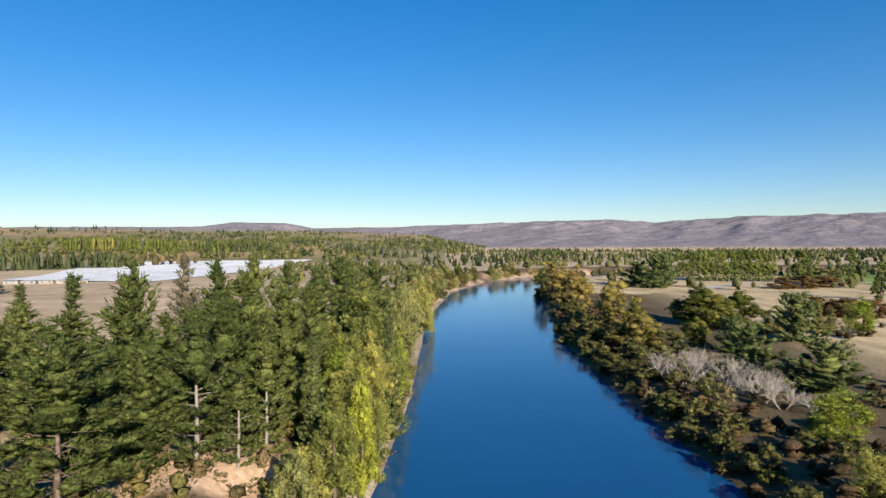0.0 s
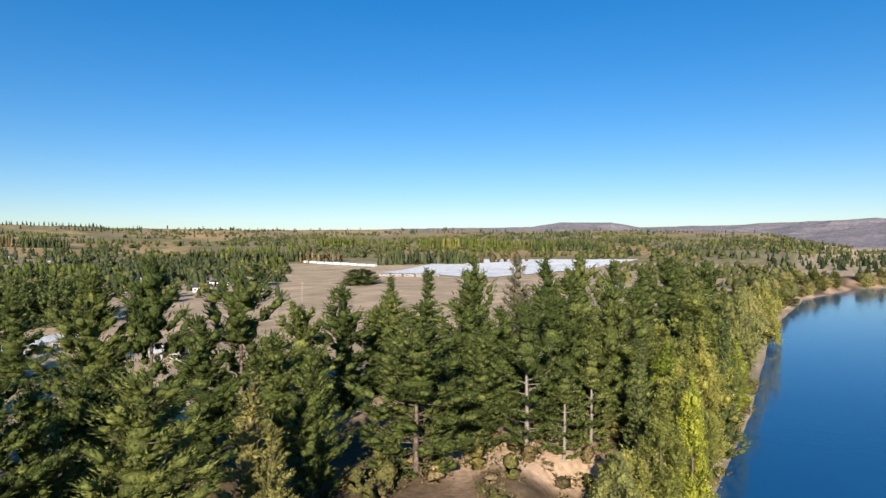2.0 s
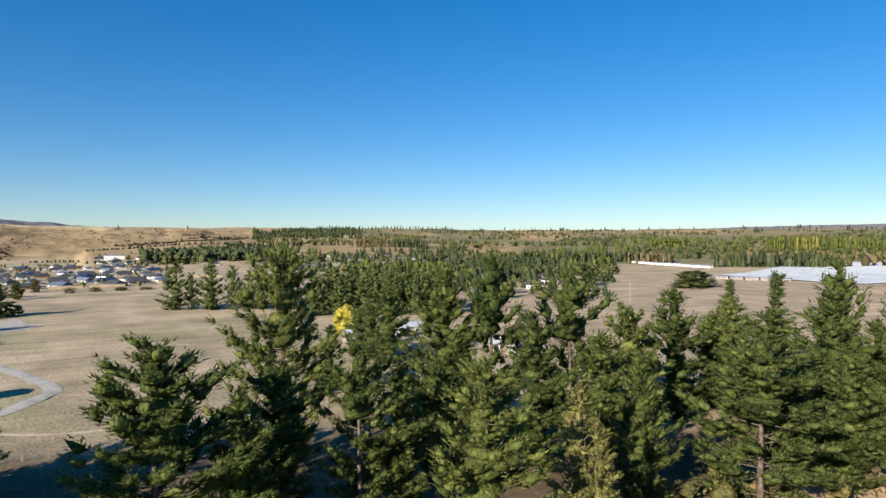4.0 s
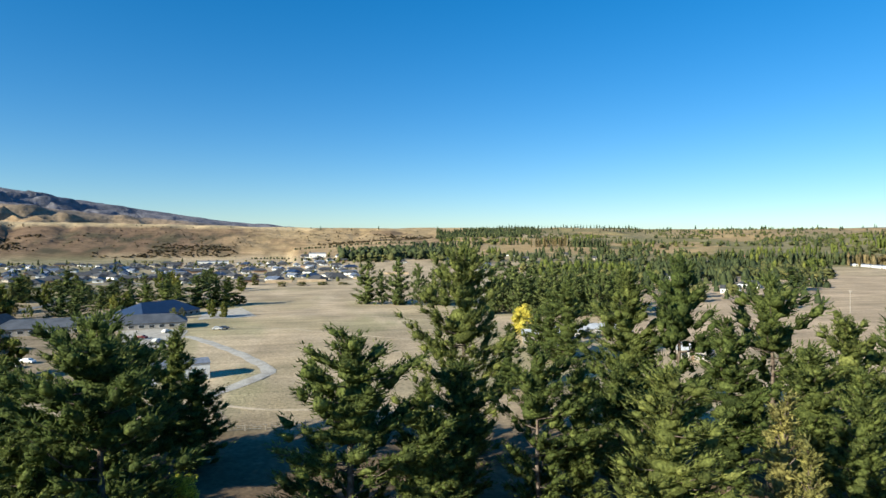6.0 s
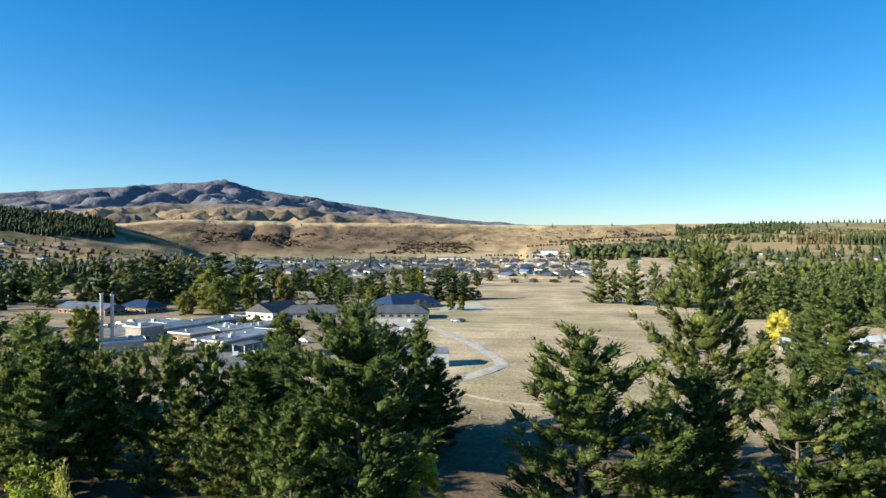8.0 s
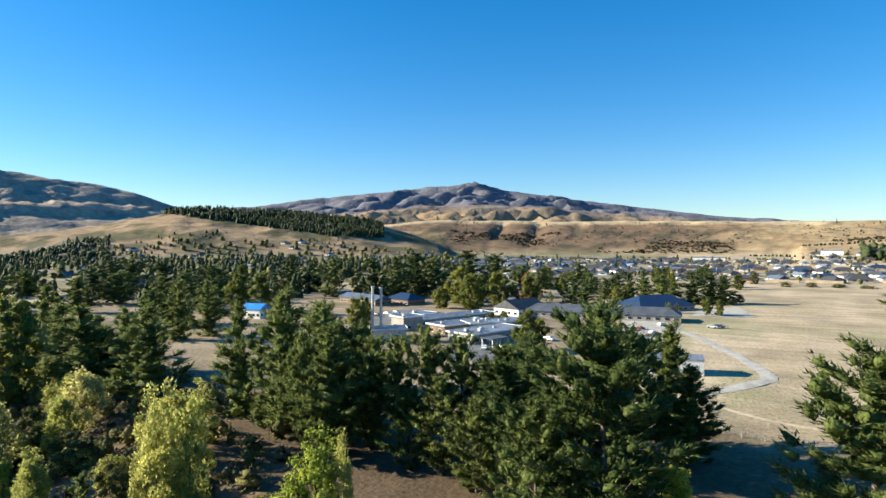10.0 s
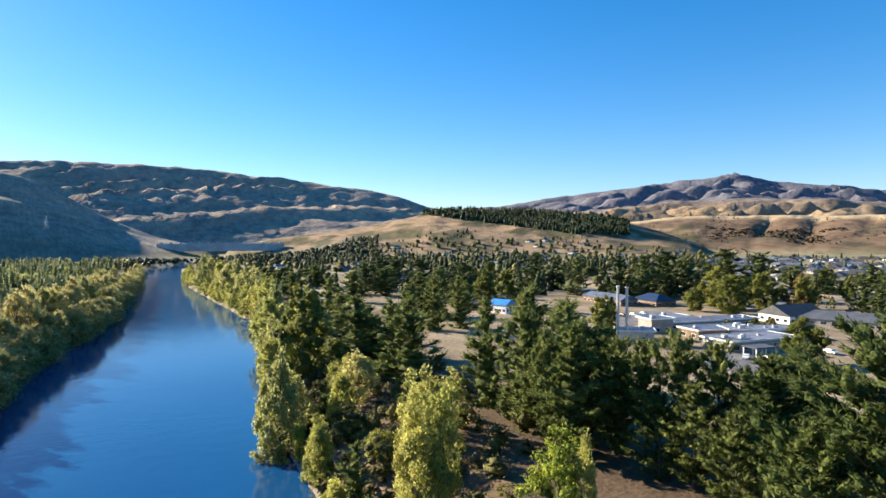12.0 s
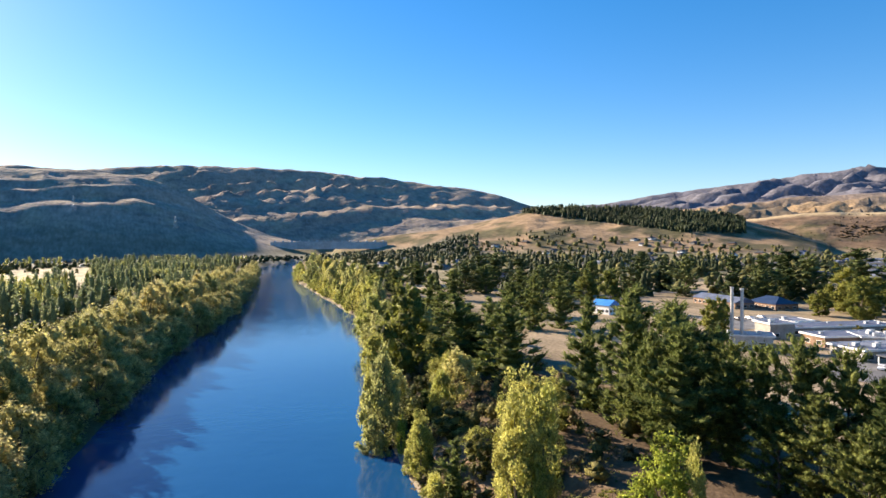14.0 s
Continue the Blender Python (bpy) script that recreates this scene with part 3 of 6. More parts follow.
def pine(name, seed, h=26.0, w=11.0, bare=0.12, open_=0.0, leaf=None, bark=None, label="", puff=0.95, tufts=30, tuft=0.55, point=0.8, step=1.5, low=0.22, dome=False, per=1.0):
    """A conifer: whorls of uneven limbs that end in brushes of needles, swept out and up, with dark gaps between."""
    rs = np.random.default_rng(seed)
    pts, segs = trunk_line(h, 0.014 * h, rs)
    cs, rad, outward = [], [], []
    z, turn = bare * h, rs.uniform(0, 6)
    heavy, tilt = rs.uniform(0, 6.28), rs.uniform(0.05, 0.18)
    while z < h * 0.97:
        u = (z - bare * h) / (h - bare * h)
        prof = (1 - u ** 3.2) ** 0.75 if dome else (1 - u ** 1.25) ** point
        full = (w / 2) * (0.45 + 0.55 * min(1, u / low)) * prof * rs.uniform(0.8, 1.1)
        axis = np.array([np.interp(z, [p[2] for p in pts], [p[k] for p in pts]) for k in (0, 1)])
        if not dome or u > 0.5:
            cs.append(np.array([axis[0], axis[1], z]))
            rad.append((0.45 * full + 0.3, 0.45 * full + 0.3, 0.7 * step))
            outward.append(np.array([0, 0, 0.6]))
        for k in range(5):
            turn += 2.4 + rs.normal() * 0.4
            if rs.random() < open_:
                continue
            reach = max(full * rs.uniform(0.62, 1.06) * (1 + tilt * math.cos(turn - heavy)), 0.4)
            lift, sag = reach * rs.uniform(0.2, 0.75) + 1.2 * u, reach * rs.uniform(0.0, 0.12)
            out = np.array([math.cos(turn), math.sin(turn), 0.0])
            side = np.array([-out[1], out[0], 0.0])
            base = np.array([axis[0], axis[1], z - 0.5 - 0.3 * reach + rs.uniform(-0.6, 0.6) * step])
            mid = base + out * reach * 0.5 + (0, 0, lift * 0.3 - sag)
            segs += [(base, mid, 0.06 + 0.012 * reach, 0.05), (mid, base + out * reach * 0.95 + (0, 0, lift * 0.92), 0.05, 0.025)]
            for q in np.linspace(1.0, 0.34, max(1, round(per * (0.9 + 0.66 * reach)))):
                q = q * rs.uniform(0.92, 1.04)
                c0 = base + out * reach * q + side * rs.normal() * 0.17 * reach * (1.25 - 0.6 * q) + (0, 0, lift * q ** 1.5 - sag * math.sin(math.pi * min(q, 1)) + rs.normal() * 0.15)
                fat = puff * rs.uniform(0.6, 1.2) * min(1.0, 0.62 + 0.15 * reach)
                cs.append(c0)
                rad.append((fat * 0.9, fat * 0.9, fat))
                outward.append(out * 0.6 + (0, 0, 0.6 + 0.3 * u))
        z += step * rs.uniform(0.7, 1.3) * (0.7 if u > 0.8 else 1)
    for dz, fat in ((-1.4, 0.75), (-0.5, 0.55)):
        cs.append(np.array([*pts[-1][:2], h + dz]))
        rad.append((puff * fat * 0.8, puff * fat * 0.8, puff * fat * 1.3))
        outward.append(np.array([0, 0, 1.0]))
    cs, rad, outward = np.array(cs), np.array(rad), np.array(outward)
    # the mass of each brush, drawn out along its way, then its needle tufts
    outward /= np.linalg.norm(outward, axis=1)[:, None]
    bv, bf = BALLS[1]
    n, k = len(cs), len(bv)
    off = bv[None] * rad[:, None] * 0.72 * rs.uniform(0.5, 1.15, (n, k, 1))
    mass = cs[:, None] + off + outward[:, None] * (off * outward[:, None]).sum(2, keepdims=True) * 0.9
    faces = (bf[None] + (np.arange(n) * k)[:, None, None]).reshape(-1, 3)
    C, R, O = (np.repeat(q, tufts, 0) for q in (cs, rad, outward))
    m = len(C)
    d = rs.normal(size=(m, 3)) + O * 0.4
    d /= np.linalg.norm(d, axis=1)[:, None]
    off = d * R * rs.uniform(0.4, 1.0, (m, 1))
    p = C + off + O * (off * O).sum(1)[:, None] * 1.1
    way = d * 0.6 + O * 0.8 + rs.normal(size=(m, 3)) * 0.22
    way /= np.linalg.norm(way, axis=1)[:, None]
    flat = np.cross(way, rs.normal(size=(m, 3)))
    flat /= np.linalg.norm(flat, axis=1)[:, None]
    ln = tuft * rs.uniform(0.6, 1.35, (m, 1))
    tips = np.stack([p - flat * ln * 0.15, p + flat * ln * 0.15, p + way * ln], 1).reshape(-1, 3)
    f = np.concatenate([faces, n * k + np.arange(m * 3).reshape(-1, 3)])
    return make_tree(name, segs, (np.concatenate([mass.reshape(-1, 3), tips]), f), bark or BARK, leaf or PINE, label)


def span(tree):
    """The width of a crown, stray tips left out."""
    co = np.array([v.co[:2] for v in tree.children[1].data.vertices])
    return 2 * float(np.percentile(np.hypot(co[:, 0], co[:, 1]), 96))


def broadleaf(name, seed, h=14.0, w=9.0, base=0.1, leaf=None, label="", clumps=90, tufts=60, size=0.55, droop=0.0, column=False, clump=1.0, core=0.55):
    """A leafy tree: limbs that fork up into an uneven crown of leaf clumps."""
    rs = np.random.default_rng(seed)
    pts, segs = trunk_line(h * 0.8, 0.02 * h, rs, 0.04)
    cs, rad = [], []
    for k in range(clumps):
        u = rs.uniform(0, 1) ** (0.8 if column else 0.9)
        z = h * (base + (1 - base) * u) * 0.97
        prof = (math.sin(math.pi * min(0.97, 0.12 + 0.86 * u)) ** (0.45 if column else 0.7))
        turn = rs.uniform(0, 6.283)
        lobes = 0.74 + 0.26 * math.sin(3 * turn + seed + 6 * u)
        if math.sin(2 * turn + 11 * u + 1.7 * seed) > 0.8:
            continue
        z *= 0.9 + 0.1 * math.sin(2 * turn + seed) + 0.06 * math.sin(5 * turn)
        reach = (w / 2) * prof * lobes * rs.uniform(0.45, 1.0) ** 0.5
        c0 = np.array([reach * math.cos(turn), reach * math.sin(turn), z])
        if k % 4 == 0 and not column:
            zs = min(z * 0.6, h * 0.7)
            segs.append(((0, 0, zs), c0 * (0.9, 0.9, 1), 0.006 * h, 0.03))
        big = clump * (0.07 * w + 0.3) * rs.uniform(0.6, 1.35)
        cs.append(c0)
        rad.append((big, big, big * (1.25 if column else 1.5 if droop else 0.85)))
    return make_tree(name, segs, crown(cs, rad, tufts, size, rs, 0.9 if column else 0.3, droop, 0.36, 1, core), BARK, leaf or WILLOW, label)


def bare_tree(name, seed, h=9.0, w=9.0, label=""):
    """A leafless tree: limbs that fork again and again from the ground."""
    rs = np.random.default_rng(seed)
    segs = []

    def grow(p, way, ln, r, depth):
        q = p + way * ln
        segs.append((p, q, r, r * 0.62))
        if depth:
            for _ in range(3 if depth > 1 else 4):
                nw = way + rs.normal(size=3) * 0.42 + np.array([0, 0, 0.08])
                grow(p + way * ln * rs.uniform(0.65, 1), nw / np.linalg.norm(nw), ln * rs.uniform(0.55, 0.8), r * 0.55, depth - 1)
    for _ in range(9):
        t = rs.uniform(0, 6.283)
        way = np.array([math.cos(t) * 0.5 * w / h, math.sin(t) * 0.5 * w / h, 1.0])
        grow(np.array([math.cos(t) * 0.3, math.sin(t) * 0.3, -0.3]), way / np.linalg.norm(way), h * 0.36, 0.12, 3)
    top = new(name)
    v, f = limbs(segs, 3)
    o = new("limb_work", mesh_of("limb_work", v, f, GREYBARK))
    o.parent = top
    return tagged(top, label, "tree")


L_PINE = "tall green pine with clumped needles on the terrace"
PROTOS = {
    "pine": [(pine("pine_tree", s, 26, 12, b, o, PINE, None, L_PINE, 0.78, 34, 0.5, p, 1.6, 0.35, d, 1.3), 26, None) for s, b, o, p, d in ((1, 0.12, 0.2, 0.75, False), (2, 0.16, 0.28, 0.6, True), (3, 0.1, 0.2, 0.85, False), (4, 0.2, 0.3, 0.7, True), (5, 0.14, 0.24, 0.65, False), (6, 0.14, 0.3, 0.7, True))],
    "dome": [(pine("pine_tree", s, 26, 15, 0.08, 0.16, PINE, None, "broad round-topped green pine with open limbs", 0.82, 36, 0.5, 0.7, 1.6, 0.3, True, 1.3), 26, None) for s in (91, 92)],
    "midpine": [(pine("pine_tree", s, 26, 12, b, o, PINE, None, L_PINE, 1.15, 26, 0.75, p, 2.1, 0.2, d, 0.75), 26, None) for s, b, o, p, d in ((81, 0.05, 0.12, 0.75, False), (82, 0.08, 0.18, 0.65, True), (83, 0.04, 0.12, 0.9, False), (84, 0.06, 0.18, 0.65, False))],
    "young": [(pine("pine_tree", s, 15, 7, 0.02, 0.08, DARKPINE if s > 71 else PINE, None, "mid-sized dark green pine on dry ground", 0.8, 14, 0.7, 0.85, 1.6, 0.1, False, 0.8), 15, None) for s in (70, 71, 72, 73)],
    "bushpine": [(pine("pine_tree", s, 16, 13, 0.02, 0.08, DARKPINE, None, "broad dark green pine on the dry flat", 0.95, 20, 0.65, 0.55, 1.5, 0.15, False, 0.9), 16, None) for s in (191, 192)],
    "darkpine": [(pine("pine_tree", s, 26, 12, 0.05, 0.12, DARKPINE, None, "tall dark green conifer of the park", 1.15, 20, 0.8, p, 2.2, 0.2, d, 0.7), 26, None) for s, p, d in ((181, 0.8, False), (182, 0.65, True), (183, 0.9, False))],
    "big": [(pine("pine_tree", 9, 38, 18, 0.04, 0.2, PINE, None, "very tall broad old pine towering over its grove", 0.9, 40, 0.55, 0.55, 1.9, 0.2, True), 38, None)],
    "tall": [(pine("pine_tree", 11, 28, 11, 0.1, 0.45, PINE, SILVERBARK, "thin-crowned pine with a bare pale grey trunk", 0.7, 40, 0.5, 0.6, 1.5, 0.2, True), 28, None)],
    "trunky": [(pine("pine_tree", s, 23, 10, 0.34, 0.25, PINE, None, "dark pine with a long bare lower trunk", 0.9, 44, 0.5, 0.6, 1.6, 0.2, True), 23, None) for s in (12, 13)],
    "greypine": [(pine("pine_tree", 14, 26, 11, 0.1, 0.3, GREYPINE, SILVERBARK, "half-dead grey-brown pine among green ones", 0.7, 26, 0.6), 26, None)],
    "fir": [(pine("fir_tree", 15, 22, 5.5, 0.03, 0.05, DARKPINE, None, "narrow pointed dark green fir", 0.6, 14, 0.5, 1.3, 0.95, 0.05), 22, None)],
    "larch": [(pine("larch_tree", 16, 18, 7, 0.05, 0.1, LARCH, None, "small pointed conifer with straw-coloured needles", 0.6, 24, 0.45, 1.2, 1.1, 0.1), 18, None)],
    "poplar": [(broadleaf("poplar_tree", s, 18, 6.5, 0.03, l, "upright yellow-leaved poplar by the river bank", 95, 95, 0.3, 0, True, 1.25, 0.5), 18, 6) for s, l in ((21, POPLAR), (22, LIME), (23, POPLAR), (28, YWILLOW), (29, POPLAR))],
    "lombardy": [(broadleaf("lombardy_poplar", s, 28, 5, 0.02, LOMBARDY, "slim upright green lombardy poplar in a row", 90, 22, 0.6, 0, True, 1.3, 0.8), 28, 5) for s in (26, 27)],
    "lime": [(broadleaf("poplar_tree", 24, 16, 9, 0.03, LIME, "rounded lime-green poplar on the bank", 190, 60, 0.28, 0.0), 16, 9)],
    "willow": [(broadleaf("willow_tree", s, 13, 10, 0.0, l, "rounded olive-yellow willow on the water's edge", 170, 44, 0.4, 0.6, clump=0.85, core=0.5), 13, 9.5) for s, l in ((31, WILLOW), (32, YWILLOW), (33, WILLOW), (34, YWILLOW))],
    "bankwillow": [(broadleaf("willow_tree", s, 13, 10, 0.0, l, "rounded olive-yellow willow on the far bank", 110, 54, 0.3, 0.2, clump=1.15, core=0.5), 13, 9.5) for s, l in ((61, BANKLEAF), (62, BANKLEAF), (63, BANKLEAF))],
    "ywillow": [(broadleaf("willow_tree", s, 14, 10, 0.0, YWILLOW, "weeping yellow-green willow over the water", 66, 20, 0.66, 0.8, clump=1.25), 14, 9.5) for s in (35, 36)],
    "yellow": [(broadleaf("golden_tree", 41, 13, 11, 0.1, GOLD, "round tree in bright golden autumn leaf", 130, 50, 0.4, clump=1.35, core=0.8), 13, 11)],
    "green": [(broadleaf("round_tree", s, 12, 10, 0.06, GREENLEAF, "round green tree with turning leaves", 110, 34, 0.42, clump=1.15, core=0.75), 12, 10) for s in (42, 47)],
    "rust": [(broadleaf("round_tree", 43, 9, 8, 0.03, RUST, "rust-brown leaved small tree", 70, 30, 0.4, clump=1.2, core=0.75), 9, 8)],
    "brush": [(broadleaf("shrub", s, 4, 5, 0.0, l, lab, 24, 18, 0.34), 4, 5) for s, l, lab in ((44, STRAW, "dry straw-coloured shrub on the bank"), (45, GREENLEAF, "low green shrub on the bank"), (46, OLIVE, "dark olive shrub on the bank"))],
    "olive": [(broadleaf("round_tree", s, 10, 9, 0.02, OLIVE, "dark olive round-crowned tree by the river", 60, 26, 0.5, 0, clump=1.25, core=0.75), 10, 9) for s in (55, 56, 57)],
    "amber": [(broadleaf("round_tree", s, 12, 10, 0.0, AMBER, "round amber-brown tree on the far bank", 80, 36, 0.42, 0, clump=1.2, core=0.75), 12, 9.5) for s in (58, 59)],
    "bare": [(bare_tree("bare_tree", s, 9, 10, "leafless pale grey tree with spreading limbs"), 9, 10) for s in (51, 52)],
}
for k in ("pine", "dome", "midpine", "darkpine", "bushpine", "big", "young", "tall", "trunky", "greypine", "fir", "larch"):
    PROTOS[k] = [(p, h, span(p)) for p, h, _ in PROTOS[k]]
for k, ps in PROTOS.items():
    for p, _, _ in ps:
        p.location = (0, 0, -500)
USED = {}


def plant(kind, x, y, tall, wide, group=""):
    """A tree of that kind at a place, its own height and width."""
    kind = "dome" if kind == "pine" and wide > 0.56 * tall and math.hypot(x, y) < 125 else kind
    kind = "midpine" if kind == "pine" and math.hypot(x, y) > 125 else "darkpine" if kind == "young" and tall > 17 else kind
    ps = PROTOS[kind]
    k = USED.get(kind, 0)
    USED[kind] = k + 1
    p, h0, w0 = ps[(k * 7 + k // 3) % len(ps)]
    rs = np.random.default_rng(int(abs(x) * 31 + abs(y) * 17) % 99991)
    m = Matrix.Translation((x, y, ground_z(x, y) - 0.2)) @ Matrix.Rotation(rs.uniform(0, 6.28), 4, "Z") @ Matrix.Diagonal((wide / w0, wide / w0, tall / h0, 1))
    o = copy_thing(p, Matrix.Identity(4))
    o.matrix_basis = m
    if group:
        tagged(o, group=group)
    return o


def plant_all(kind, rows, group, least=4.0):
    """Rows of x, y, height of the top above the water, width."""
    for x, y, top, wide in rows:
        plant(kind, x, y, max(top - ground_z(x, y), least), wide, group)


PINE_A = [
    (-74.8, 120, 34, 16.6), (-53.8, 85, 34, 18), (-76, 150, 42.9, 11.1), (-61.7, 120, 37.8, 14.4), (-49.4, 100, 31.6, 10.2),
    (-56, 150, 42.1, 12.5), (-49.3, 160, 44.6, 12.6), (-40.8, 115, 37.6, 12.7), (-40.5, 128, 40, 14.2), (-46.4, 180, 41.6, 10),
    (-34.1, 130, 36.8, 12), (-30.9, 140, 37.2, 10.3), (-37.4, 220, 41.1, 14.2), (-29.8, 260, 40.6, 14.4), (-41.4, 200, 39, 12.9),
    (-58.2, 130, 32.7, 10.8), (-36.4, 240, 39.4, 15.5), (-118.5, 170, 31.4, 14.1), (-61.5, 110, 27, 12.2), (-73.1, 15.2, 31, 8),
    (-80.8, 22, 31.7, 9.8), (-76, 31.5, 34.7, 10.6), (-77.2, 38, 31.6, 8.7), (-103.6, 60.9, 43.1, 13.3),
]
PINE_B = [
    (-95.5, 66, 45.6, 14.9), (-55.2, 37, 35.4, 10.4), (-96.4, 86.1, 42.3, 17.3), (-79.7, 63.9, 36.2, 11.1), (-81.2, 87.3, 36.3, 13.4),
    (-61.7, 68.4, 31.9, 7.5), (-89.4, 110.9, 37.4, 13.2), (-70.9, 70.1, 33.3, 9.6), (-92.8, 126.4, 31.4, 10.3), (-103, 150.4, 32.7, 10.3),
    (-86.8, 49.9, 28.9, 11.1), (-192.5, 83.4, 30.8, 11.3), (-182.8, 85.8, 34.8, 12.9), (-208.1, 85.4, 24.5, 8.8), (-151.8, 54, 26.8, 7.8),
    (-99.4, -28.8, 37.2, 15), (-106.9, -25.5, 32.6, 13), (-118.3, -20.9, 32.6, 8.5), (-109.2, -16.3, 27, 9), (-105.5, -44, 29.9, 12.3),
    (-98.4, -44, 28, 12.2), (-116.7, -114.9, 35.3, 13.7), (-98.5, -86.2, 34.1, 14.5), (-94.5, -74.4, 31.8, 11.7),
]
PINE_C = [
    (-87.3, -80.7, 28.6, 12), (-89.2, -41.1, 31.3, 10.5), (-68.3, -27.3, 28.7, 11.3), (-89.8, -90.5, 36.2, 10.6), (-91.8, -105.6, 33.4, 9.5),
    (-80.8, -69.9, 33.5, 11), (-113.6, -100, 33.5, 8.9), (-90.4, -134.6, 32.4, 13.3), (-93.1, -166.6, 30.4, 13.8), (-107.3, -172.4, 28, 10.9),
    (-150.9, -206.1, 32, 10.6), (-163.6, -205, 31.3, 11.1), (-81, -76.7, 32.5, 7.3), (-107.3, -237.3, 28.5, 11.5), (-133.7, -268.7, 29.7, 11.1),
    (-100.5, -173.1, 26.5, 13.3), (-100.6, -156.1, 24.6, 12.3), (-181.8, -333.8, 28.2, 14), (-166.6, -386.9, 26.3, 15.5), (-221.5, -358.1, 29.9, 15.5),
    (-219, -314.2, 28, 14), (-272.3, -365.3, 28.5, 16.6), (-273, -331, 29.7, 15.5), (-305.4, -347.9, 30.4, 16.6),
]
PINE_D = [
    (-110.8, -212.9, 26.6, 12.4), (-169.2, -250, 26.7, 13.3), (-170.8, -452.5, 27.7, 21.3), (-197.7, -483.5, 26, 19.2), (-223.3, -470.1, 28.2, 19.2),
    (-211.8, -261.5, 24.5, 14.6), (-177.8, -245.4, 23.9, 11.1), (-92.5, -77.9, 32.1, 10.3), (-87.9, -66.7, 27.8, 8.3), (-85.9, -50.9, 26, 8.6),
    (-81.4, -42, 24.4, 8.3), (-85.8, -56.6, 23.1, 7.5),
]
TALL_A = [
    (-41.8, 103, 37.3, 12.4), (-32.6, 112, 30.6, 9.3), (-35.4, 105, 27.8, 8.7),
]
GREYPINE_A = [
    (-72, 170, 42.9, 12.6),
]
FIR_A = [
    (-90.6, 150, 40.2, 8.3), (-24.4, 115, 30.1, 4.8), (-13.4, 150, 30.1, 6.2), (-159.1, 230, 32.9, 8.5),
]
POPLAR_A = [
    (-25.3, 190, 37.3, 15.8), (-18.3, 170, 33.7, 12.6), (-27.2, 150, 31.6, 8.3), (-21, 140, 30.7, 9.7), (-19, 118, 25.2, 9.3),
    (-15.5, 114, 24.4, 6.3), (-19, 106, 21.1, 8.8), (-14, 185, 20.8, 7.7), (-20.2, 125, 23.9, 6.9), (-23.1, 135, 26.9, 8.7),
    (-17, 142, 27.1, 9.2), (-15, 150, 23.8, 8.3), (-20.6, 120, 19.3, 6.6), (-13.5, 122, 17.6, 4.5), (-64.1, -94.8, 21.3, 6.1),
    (-67.9, -94.5, 22.8, 6.6), (-73, -94.1, 22.9, 6.7), (-59.7, -85.3, 16.8, 5.2), (-63.9, -84.3, 18.3, 6.1), (-52.2, -109.1, 13.6, 4.6),
    (-54.4, -123.7, 9.2, 2.3), (-57.2, -47.6, 26.7, 2.7), (-78.9, -13.4, 21.7, 5.6), (-77, -16.5, 15.5, 4), (-57.7, -131.2, 7.3, 2.9), (-52.7, -110.1, 13.5, 4.7),
]
POPLAR_B = [
    (-47.8, -94.6, 7.2, 4.9), (-51.3, -113.1, 5.9, 2.5),
]
WILLOW_A = [
    (-17.2, 235, 31.9, 15.2), (-24, 98, 15.4, 11), (-22.6, 92, 16.6, 10.2), (-21.5, 108, 15.7, 9), (-11.9, 330, 31.4, 18.3),
    (-16.6, 280, 30.1, 15.5), (-95.5, -207.9, 28.2, 23.4), (-81.3, -148.3, 17.2, 13.8), (-87.6, -174.8, 17.8, 12.6), (-64.1, -116.4, 11.2, 9.8),
    (-61.7, -102, 11.8, 8), (-105.6, -255.8, 20, 21.2), (-87.2, -202.7, 20.3, 18.3),
    (-73.5, -187.3, 17.3, 11.1), (-168, -599.1, 27, 20), (-152, -441.6, 26, 18), (-140, -368.1, 24, 17), (-121, -304.5, 25, 16),
    (-162, -514.8, 27, 18), (-98.2, -253.4, 24.1, 17.4), (-50.6, -129.3, 7, 8.9), (-59.4, -138.2, 16.6, 11.1),
]
WILLOW_B = [
    (-79.2, -152.7, 15.6, 9.5), (-72.6, -142.6, 13, 7.4),
]
WILLOW_W = [
    (-52.7, -130.3, 23.4, 10.9), (-53.8, -140.3, 16.1, 7.2), (-212.9, -756, 31, 18), (-205, -700, 30, 17), (-194.9, -631.7, 30, 17),
    (-188, -585, 29, 16), (-180, -539.7, 31, 16), (-172, -490, 28, 16), (-163, -447.4, 29, 15), (-150, -400, 27, 15),
    (-139, -358.2, 28, 15), (-88.6, -224.5, 19.7, 13.6), (-73.4, -131.9, 21.1, 10.1), (-66.8, -128.3, 17.4, 7),
]
GREEN_W = [
    (-78.6, -173.2, 33.7, 18.9), (-80.5, -158.1, 19.5, 10.1), (-88.1, -206.7, 24.6, 12.7),
]
POPLAR_W = [
    (-57.5, -130.5, 7.2, 2.5), (-52.5, -110.7, 13.4, 4.8), (-46.9, -92.5, 8.5, 4.4), (-49.8, -72, 29.4, 7.2), (-52.8, -70.1, 29.9, 6),
    (-49.4, -75, 23.5, 3.7), (-51.7, -71.3, 20.7, 5.4),
]
DOME_A = [
    (-75.3, 6.4, 36.7, 18), (-73, -20, 40, 18),
]
BIG_A = [
    (-103.3, 28.5, 48.2, 17.5),
]
LARCH_A = [
    (-56.5, 52.2, 30.4, 7.5), (-52.3, 51.6, 26.8, 5.2),
]
YELLOW_A = [
    (-239.2, 92.1, 23.1, 12.9),
]
